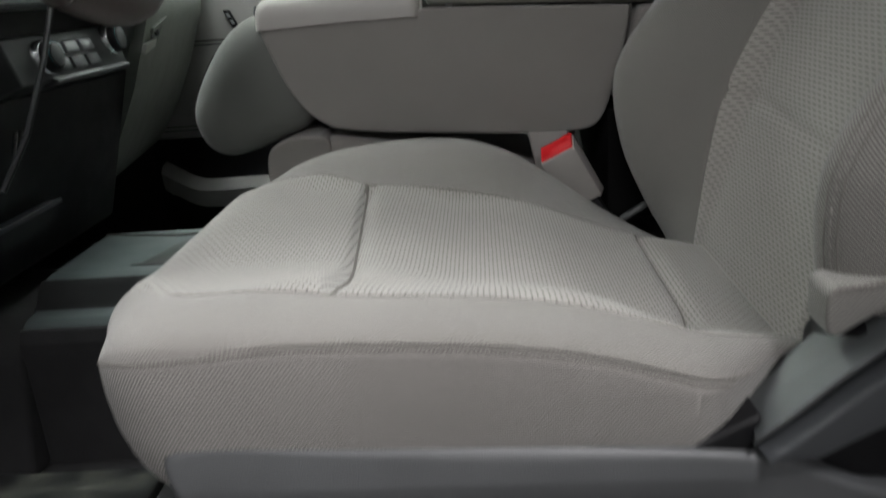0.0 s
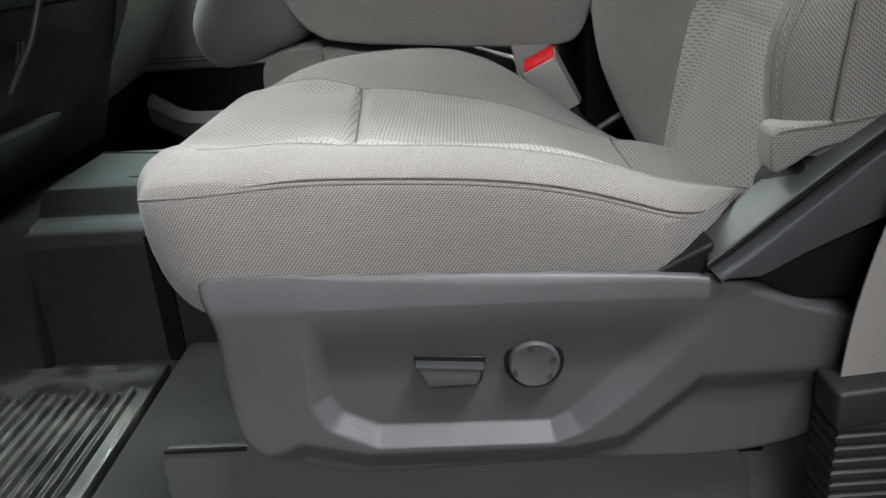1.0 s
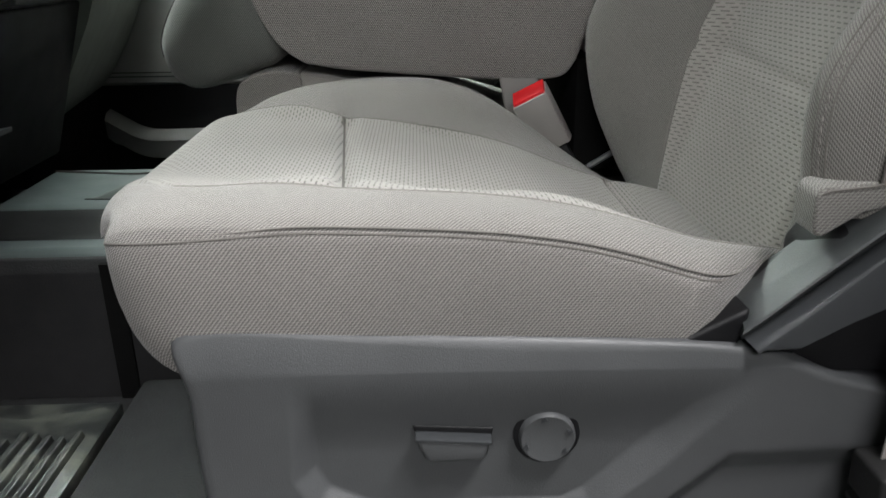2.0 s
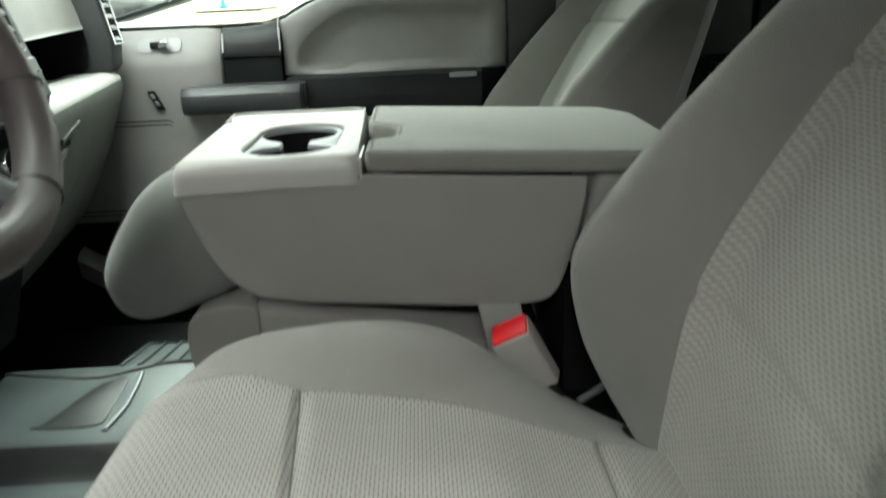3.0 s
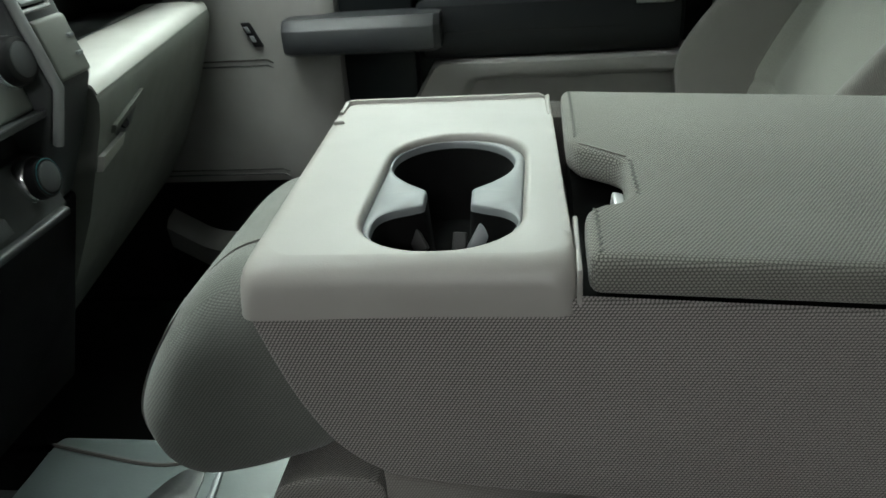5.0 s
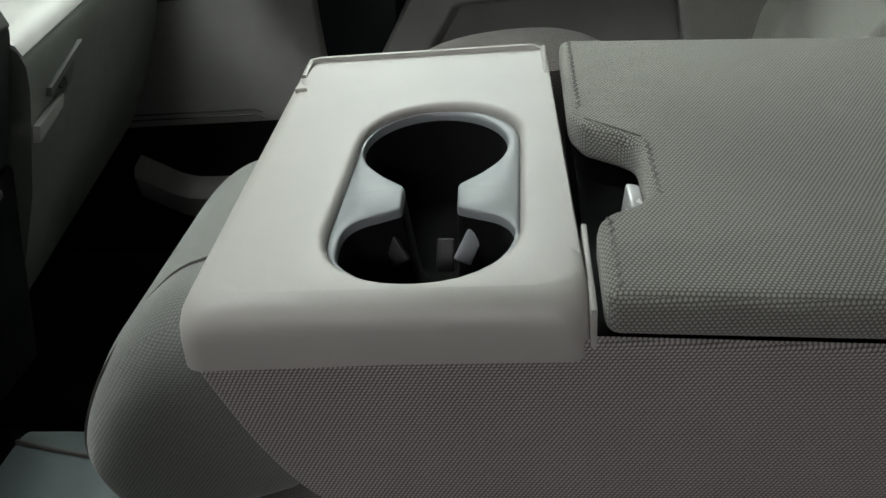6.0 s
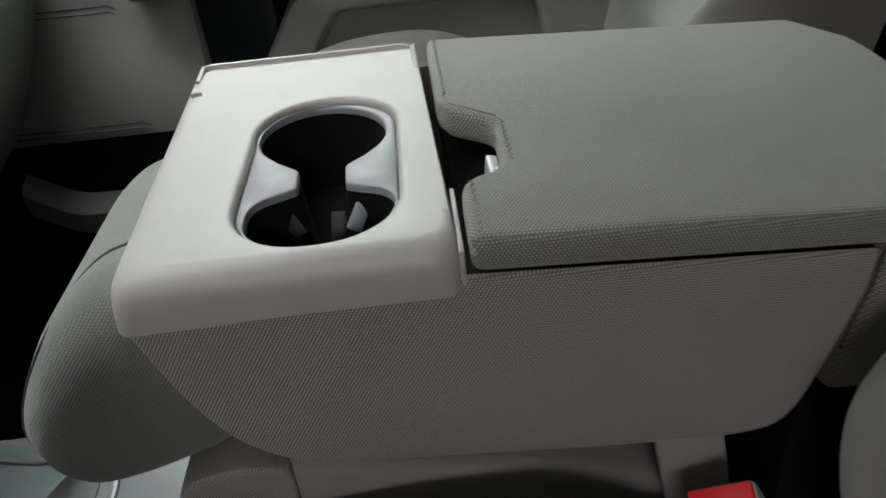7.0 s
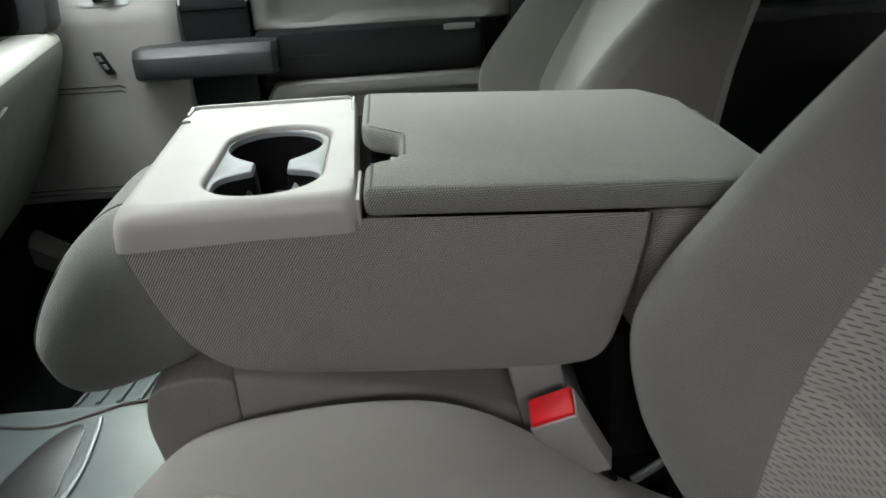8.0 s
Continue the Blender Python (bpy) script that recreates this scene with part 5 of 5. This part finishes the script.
part("upper_panel", loft([[(x, y, z) for x, z in ring] for ring, y in ((o, 2.060), (o, 2.012), (toward(o, UC, 0.004), 2.004), (toward(o, UC, 0.014), 1.996), (toward(i_, UC, -0.014), 1.994), (toward(i_, UC, -0.004), 1.997), (toward(i_, UC, 0.010), 2.010), (shrink(i_, UC, 0.7), 2.012), (shrink(i_, UC, 0.3), 2.010))]), M_DOOR, door, "grey moulded upper door panel", 60)
part("window_seal", tube([(-0.80, 2.030, 0.727), (-0.60, 2.030, 0.724), (-0.40, 2.030, 0.722), (-0.30, 2.030, 0.724)] + [(x, 2.026, z + 0.003) for x, z in sill[2:]], 0.005, 6), M_BLACK, door, "black rubber window seal")
front_prof = [(2.045, 0.722), (2.026, 0.721), (2.012, 0.713), (1.988, 0.678), (1.974, 0.657), (1.968, 0.635), (1.966, 0.53), (1.960, 0.40), (1.956, 0.315), (1.960, 0.290), (1.985, 0.280), (2.045, 0.280)]
rings = [[(-0.83, y, z) for y, z in front_prof]]
for x, g in ((-0.442, 0.0), (-0.420, 0.006), (-0.408, 0.016), (-0.402, 0.034)):
    rings.append([(x, min(y + g, 2.045), z) for y, z in front_prof])
part("front_panel", loft(rings), M_DOOR, door, "grey forward door panel with moulded grooves", 30)
for z in (0.512, 0.3045):
    y = 1.9655 if z > 0.4 else 1.9565
    for dz in (0.0, 0.010):
        part("groove", tube([(-0.80, y, z + dz), (-0.54, y, z + dz), (-0.528, y + 0.001, z + dz - 0.006)], 0.0016, 6), M_SEAM if dz else M_DASH_DARK, door)
part("switch_plate", loft([[(x, 1.9860 + 0.66 * (z - 0.676) - d, z) for x, z in rounded_box(-0.590, -0.492, 0.673, 0.702, 0.010, 48)] for d in (-0.002, 0.0022, 0.0032)]), M_SATIN, door, "pale grey window switch plate")
part("window_switch", prism([(-0.560, 0.681), (-0.523, 0.681), (-0.523, 0.696), (-0.560, 0.696)], "y", 1.979, 1.992, 0.002), M_BLACK, door, "black window switch")
part("switch_cap", prism([(-0.541, 0.684), (-0.520, 0.682), (-0.517, 0.697), (-0.535, 0.700)], "y", 1.972, 1.986, 0.003), M_CHROME, door, "bright switch paddle")
lockp = part("lock_switch", prism([(-0.577, 0.590), (-0.560, 0.590), (-0.540, 0.546), (-0.557, 0.546)], "y", 1.9600, 1.9680, 0.0025), M_BLACK, door, "black slanted lock switch")
for x, z in ((-0.566, 0.577), (-0.558, 0.561)):
    part("lock_button", prism([(x - 0.005, z + 0.006), (x + 0.003, z + 0.006), (x + 0.008, z - 0.005), (x, z - 0.005)], "y", 1.9575, 1.9605, 0.001), M_SILVER, lockp)
cap_prof = [(2.045, 0.724), (2.030, 0.7225), (2.014, 0.714), (2.000, 0.696), (1.991, 0.680), (1.985, 0.662), (1.985, 0.654), (1.992, 0.650), (2.045, 0.650)]
# One trim piece split in two: lighter window-lit top, blacker shaded column.
part("column_cap", loft([[(x, y, z + (0.012 * max(0.0, (x + 0.33) / 0.06) if z > 0.655 else 0.0)) for y, z in cap_prof] for x in (-0.402, -0.38, -0.35, -0.31, -0.270)]), M_GLOSS, door, "sloped top of the dark column, slightly lighter for window light", 40)
part("dark_column", prism([(1.990, 0.652), (1.992, 0.50), (1.994, 0.10), (2.045, 0.10), (2.045, 0.652)], "x", -0.402, -0.270, 0.003), M_DARK, door, "upright trim beside the armrest, coloured blacker for its shade")
for x, z1 in ((-0.399, 0.706), (-0.269, 0.738)):
    part("chrome_strip", tube([(x, 2.000, z1), (x + 0.0005, 1.988, z1 - 0.022), (x + 0.001, 1.981, 0.665)], 0.0026, 8), M_BRIGHT, door, "thin chrome trim strip, its glint put into a pale colour")
bar_prof = [(2.02, 0.606), (1.985, 0.606), (1.968, 0.598), (1.962, 0.580), (1.962, 0.545), (1.966, 0.52), (1.976, 0.508), (2.02, 0.506)]
bar = part("dark_bar", loft([[(x, y + g, 0.556 + (z - 0.556) * f) for y, z in bar_prof] for x, g, f in ((-0.262, 0.010, 0.9), (-0.25, 0.0, 1.0), (0.0, 0.0, 1.0), (0.17, 0.0, 1.0), (0.188, 0.003, 0.95), (0.196, 0.015, 0.8))]), M_GLOSS, door, "dark glossy armrest bar", 35)
part("door_handle", prism(smooth_line([(0.118, 0.5985), (0.172, 0.5985), (0.175, 0.593), (0.172, 0.588), (0.118, 0.588), (0.115, 0.593)], 3, True), "y", 1.961, 1.972, 0.002), M_SATIN, door, "satin silver door release")
part("bar_line", tube([(-0.215, 1.9612, 0.556), (0.02, 1.9612, 0.553), (0.10, 1.963, 0.553)], 0.0012, 6), M_BLACK, bar)
arm_prof = [(1.985, 0.596), (1.930, 0.596), (1.926, 0.5955), (1.9075, 0.5805), (1.9055, 0.577), (1.9055, 0.547), (1.908, 0.540), (1.916, 0.535), (1.985, 0.533)]
arm = part("armrest", loft([[(x, 1.95 + (y - 1.95) * f + g, 0.564 + (z - 0.564) * f2) for y, z in arm_prof] for x, f, f2, g in ((-0.494, 0.45, 0.80, 0.0), (-0.489, 0.75, 0.93, 0.0), (-0.478, 0.93, 0.99, 0.0), (-0.460, 1.0, 1.0, 0.0), (-0.33, 1.0, 1.0, 0.0), (-0.235, 1.0, 1.0, 0.0), (-0.224, 0.93, 0.99, 0.0), (-0.215, 0.7, 0.93, 0.004))]), M_PULL, door, "grey armrest pull with bevelled top edge", 30)
lower_out = [(-0.232, 0.505), (0.254, 0.505), (0.254, 0.05), (-0.42, 0.05), (-0.40, 0.24)]
LC = (0.0, 0.30)
o = polar(lower_out, LC)
i_ = polar(smooth_line([(-0.150, 0.474), (0.0, 0.476), (0.172, 0.474), (0.190, 0.455), (0.190, 0.20), (-0.26, 0.20), (-0.27, 0.30), (-0.18, 0.455)], 4, True), LC)
part("lower_panel", loft([[(x, y, z) for x, z in ring] for ring, y in ((o, 2.045), (o, 1.966), (toward(o, LC, 0.006), 1.958), (toward(i_, LC, -0.006), 1.955), (toward(i_, LC, 0.0), 1.958), (toward(i_, LC, 0.012), 1.985), (shrink(i_, LC, 0.4), 1.985))]), M_DOOR, door, "grey lower door panel with map pocket", 40)
part("speaker_lip", loft([[(x, y, z) for y, z in ((2.04, 0.215 - q), (1.955, 0.20 - q), (1.940, 0.185 - q), (1.945, 0.14 - q), (2.04, 0.10))] for x, q in smooth_line([(-0.80, -0.015), (-0.76, 0.010), (-0.72, 0.032), (-0.66, 0.040), (-0.45, 0.036)], 6)]), M_DOOR, door, "grey curved lip of the lower door bin")
part("bin", block(-0.83, -0.43, 1.99, 2.045, 0.05, 0.285), M_BLACK, door)
part("skin", block(-0.845, 0.26, 2.046, 2.075, -0.06, 0.715), M_DARK, door)
part("lock_pin", disc_stack((0.205, 2.012, 0.786), (0, 0, 1), [(0, 0.011), (0.004, 0.010), (0.005, 0.0045), (0.018, 0.0045), (0.020, 0.0062), (0.026, 0.0062), (0.028, 0.004)], 16), M_BLACK, door, "black lock pin")
pane = part("pane", block(-0.84, 0.26, 2.050, 2.054, 0.70, 1.30), M_GLASS, door, "clear side window")
pane.visible_shadow = False

# pillar and rear door on the passenger side
pillar = thing("pillar_middle", (0.33, 2.03, 0.0), "dark door pillar with a grey belt behind the passenger seat", "pillar", kind="structure")
part("post", prism([(0.262, -0.04), (0.250, 0.78), (0.270, 1.30), (0.445, 1.30), (0.445, -0.04)], "y", 2.000, 2.07, 0.01), M_DASH_DARK, pillar, "dark plastic post")
part("upper_cover", prism([(0.300, 0.768), (0.312, 1.30), (0.372, 1.30), (0.356, 0.768)], "y", 1.990, 2.002, 0.006), M_DASH, pillar, "pale grey pillar cover")
part("door_edge", tube([(0.262, 2.010, 0.60), (0.2585, 2.010, 0.68), (0.2585, 2.01, 0.77)], 0.003, 6), M_SILVER, pillar)
part("belt_strap", prism([(0.350, 0.45), (0.385, 1.28), (0.43, 1.28), (0.395, 0.45)], "y", 1.978, 1.982, 0.001), M_WEB, pillar, "grey belt webbing")
rear = thing("door_2", (1.0, 2.05, 0.05), "closed rear door with pale sill and dark inset panels", "door", kind="structure")
part("sill_cap", prism([(0.44, 0.745), (0.46, 0.798), (0.83, 0.795), (0.95, 0.785), (1.7, 0.775), (1.7, 0.745)], "y", 2.022, 2.09, 0.012), M_DASH, rear, "pale grey window sill")
part("panel", prism([(0.43, -0.06), (0.43, 0.75), (1.7, 0.75), (1.7, -0.06)], "y", 2.045, 2.09, 0.01), M_DARK, rear, "dark door panel")
part("front_panel", prism([(0.70, 0.600), (0.72, 0.748), (0.835, 0.748), (0.838, 0.600)], "y", 2.032, 2.050, 0.006), M_ARM, rear, "charcoal forward trim")
part("inset", prism([(0.842, 0.585), (0.850, 0.758), (0.975, 0.756), (0.965, 0.585)], "y", 2.026, 2.047, 0.004), M_BLACK, rear, "black upright trim")
for x in (0.835, 0.962):
    part("bright_strip", tube([(x - 0.006, 2.020, 0.790), (x + 0.002, 2.018, 0.776), (x + 0.013, 2.020, 0.758), (x + 0.012, 2.024, 0.742)], 0.003, 8), M_BRIGHT, rear, "thin chrome trim strip, its glint put into a pale colour")
part("bright_strip", tube([(0.838, 2.024, 0.636), (0.839, 2.024, 0.618)], 0.003, 8), M_BRIGHT, rear, "thin chrome trim strip, its glint put into a pale colour")
part("armrest", prism([(0.74, 0.560), (0.745, 0.584), (1.4, 0.592), (1.4, 0.565)], "y", 1.965, 2.046, 0.005), M_ARM, rear, "grey rear armrest")
pane = part("pane", block(0.46, 1.7, 2.060, 2.064, 0.76, 1.30), M_GLASS, rear, "clear rear side window")
pane.visible_shadow = False
rs = thing("rear_bench", (1.35, 1.2, 0.03), "dark grey rear bench seat", "car seat")
part("cushion", prism([(0.95, 0.03), (0.93, 0.40), (0.97, 0.44), (1.5, 0.40), (1.5, 0.03)], "y", 0.40, 1.95, 0.03, 4), M_TOP, rs, "grey cloth bench cushion")
part("backrest", prism([(1.45, 0.38), (1.70, 0.98), (1.85, 0.98), (1.70, 0.30)], "y", 0.40, 1.95, 0.04, 4), M_BACK, rs, "grey cloth bench backrest")

# windscreen
single("windscreen", prism([(-1.14, 0.86), (-0.36, 1.30), (-0.355, 1.296), (-1.135, 0.855)], "y", 0.36, 2.02), M_GLASS, "clear sloping windscreen", "window", kind="structure").visible_shadow = False

# Unseen; keeps light from the workshop floor out of the windscreen.
single("bonnet", prism([(-2.6, 0.55), (-1.20, 0.80), (-1.20, 0.84), (-2.6, 0.70)], "y", 0.36, 2.02, 0.02), M_DARK, "unseen dark bonnet, added to keep floor light out of the windscreen", "bonnet", kind="structure")

# ---- door mirror ----
mirror = thing("door_mirror", (-0.68, 2.2, 0.72), "dark plastic passenger door mirror outside the window", "mirror")
part("housing", prism([(-0.745, 0.735), (-0.675, 0.738), (-0.570, 0.779), (-0.556, 0.792), (-0.556, 0.99), (-0.74, 0.99)], "y", 2.235, 2.36, 0.012, 3), plastic("mirror_housing", (0.025, 0.045, 0.05), 0.35, 500.0, 0.2), mirror, "dark blue-green housing")
M_MIRROR = plain("mirror_glass", (0.9, 0.92, 0.93), 0.01, 1.0)
part("glass", prism([(-0.668, 0.750), (-0.572, 0.788), (-0.565, 0.797), (-0.565, 0.98), (-0.690, 0.98), (-0.690, 0.75)], "y", 2.2285, 2.2340, 0.001), M_MIRROR, mirror, "mirror glass")
for ob in mirror.children:
    for v in ob.data.vertices:
        v.co.y += 1.9 * (v.co.x + 0.60)
part("stem", block(-0.80, -0.74, 2.06, 2.26, 0.75, 0.79, 0.01), M_DARK, mirror)

# ---- workshop round the truck ----
M_WALL = plastic("white_workshop_wall", (0.80, 0.81, 0.79), 0.8, 60.0, 0.1, 0.03)
# Unseen surfaces kept dark so little light bounces into the cab.
M_GREY_WALL = plastic("grey_workshop_wall", (0.30, 0.30, 0.30), 0.8, 60.0, 0.1, 0.08)
M_CONCRETE = plastic("concrete_floor", (0.15, 0.15, 0.145), 0.6, 60.0, 0.3, 0.15)
G = -0.78
single("workshop_floor", block(-7, 7, -5, 7.5, G - 0.05, G), M_CONCRETE, "concrete workshop floor, toned down to limit bounced light", "floor", kind="structure")
single("workshop_wall_far", block(-7, 7, 7.0, 7.2, G, 3.0), M_WALL, "white workshop wall", "wall", kind="structure")
single("workshop_wall_near", block(-7, 7, -5.2, -5.0, G, 3.0), M_GREY_WALL, "unseen grey workshop wall, kept dark to limit bounced light", "wall", kind="structure")
single("workshop_wall_front", block(-7.2, -7, -5, 7.2, G, 3.0), M_GREY_WALL, "unseen grey workshop wall, kept dark to limit bounced light", "wall", kind="structure")
single("workshop_wall_back", block(7, 7.2, -5, 7.2, G, 3.0), M_WALL, "white workshop wall", "wall", kind="structure")
single("workshop_ceiling", block(-7.2, 7.2, -5.2, 7.2, 2.6, 2.7), M_GREY_WALL, "unseen grey workshop ceiling, kept dark to limit bounced light", "ceiling", kind="structure")
M_YELLOW = plastic("pale_yellow_paint", (0.52, 0.47, 0.27), 0.5, 200.0, 0.2, 0.1)
bench = thing("workbench", (-1.05, 5.1, G), "pale yellow cabinet with a grey top outside", "cabinet")
part("cabinet", block(-1.25, -0.862, 4.9, 5.5, G, 0.720, 0.012), M_YELLOW, bench, "pale yellow cabinet")
part("top", block(-1.255, -0.858, 4.89, 5.52, 0.720, 0.732, 0.004), M_DASH, bench, "thin grey worktop")
part("door_gap", block(-0.930, -0.924, 4.895, 4.91, G + 0.1, 0.70), M_DASH, bench)
table = thing("work_table", (-1.6, 4.95, G), "white work table outside the window", "table")
part("top", block(-2.6, -1.27, 4.65, 5.3, 0.545, 0.575, 0.005), M_WALL, table, "white table top")
for x in (-2.55, -1.32):
    for y in (4.70, 5.25):
        part("leg", block(x - 0.02, x + 0.02, y - 0.02, y + 0.02, G, 0.546), M_DASH, table)
M_STRONG = plastic("strong_yellow", (0.50, 0.45, 0.08), 0.5)
case = thing("tool_case", (-1.36, 4.72, 0.575), "small yellow case with dark lettering bars on the table", "case")
part("body", block(-1.425, -1.275, 4.68, 4.76, 0.575, 0.617, 0.004), M_STRONG, case)
for k in range(5):
    part("bar", block(-1.412 + 0.027 * k, -1.392 + 0.027 * k - 0.004 * (k % 2), 4.677, 4.682, 0.592, 0.599), M_RUBBER, case)
M_GREEN = plain("green_paint", (0.03, 0.16, 0.09), 0.5)
for x, w, h, m, label in ((-1.80, 0.05, 0.030, M_ARM, "small dark machine part on the table"), (-1.72, 0.035, 0.052, M_GREEN, "small green machine part on the table"), (-1.645, 0.03, 0.024, M_SILVER, "small bare metal part on the table"), (-1.575, 0.04, 0.034, M_ARM, "small dark machine part on the table")):
    single("machine_part", join(block(x - w, x + w, 4.72, 4.80, 0.575, 0.575 + h * 0.6, 0.004), disc_stack((x + w * 0.2, 4.76, 0.575 + h * 0.5), (0, 0, 1), [(0, w * 0.5), (h * 0.4, w * 0.45), (h * 0.5, w * 0.3)], 14)), m, label, "machine part", "parts on the table")
bottle = thing("bottle", (-1.10, 5.0, 0.732), "small teal plastic bottle on the workbench", "bottle")
part("body", disc_stack((-1.10, 5.0, 0.732), (0, 0, 1), [(0, 0.022), (0.012, 0.022), (0.02, 0.012), (0.05, 0.008)], 20), M_TEAL, bottle)
part("cap", disc_stack((-1.10, 5.0, 0.782), (0, 0, 1), [(0, 0.010), (0.012, 0.009)], 16), M_CUP, bottle)
# a rack of dark parts behind the truck, seen in the door mirror
rack = thing("parts_rack", (6.2, 4.2, G), "tall open rack full of dark machine parts", "shelf")
for y in (3.3, 5.1):
    for x in (5.95, 6.45):
        part("post", block(x - 0.02, x + 0.02, y - 0.02, y + 0.02, G, 1.5), M_ARM, rack)
for z in (-0.10, 0.40, 0.95, 1.45):
    part("shelf", block(5.93, 6.47, 3.28, 5.12, z, z + 0.03, 0.004), M_DASH, rack)
dice = random.Random(7)
for z in (-0.07, 0.43):
    y = 3.36
    while y < 4.95:
        w, h = dice.uniform(0.08, 0.22), dice.uniform(0.16, 0.42)
        part("part_box", join(block(6.0, 6.35, y, y + w, z, z + h * 0.6, 0.01), disc_stack((6.15, y + w / 2, z + h * 0.55), (0, 0, 1), [(0, w * 0.35), (h * 0.3, w * 0.33), (h * 0.45, w * 0.15)], 12)), dice.choice((M_ARM, M_BLACK, M_SILVER, M_CHARCOAL)), rack)
        y += w + dice.uniform(0.02, 0.08)
for x0, x1, tone in ((-0.04, 0.18, M_ARM), (0.24, 0.40, M_LEATHER), (0.43, 0.62, M_ARM)):
    w = thing("window_1", ((x0 + x1) / 2, 7.0, 0.9), "dark glazed opening in the white workshop wall", "window", "wall openings", "structure")
    part("frame", block(x0 - 0.03, x1 + 0.03, 6.96, 7.0, 0.68, 1.6, 0.005), M_WALL, w)
    part("pane", block(x0, x1, 6.95, 6.962, 0.72, 1.56), tone, w, "dark pane")
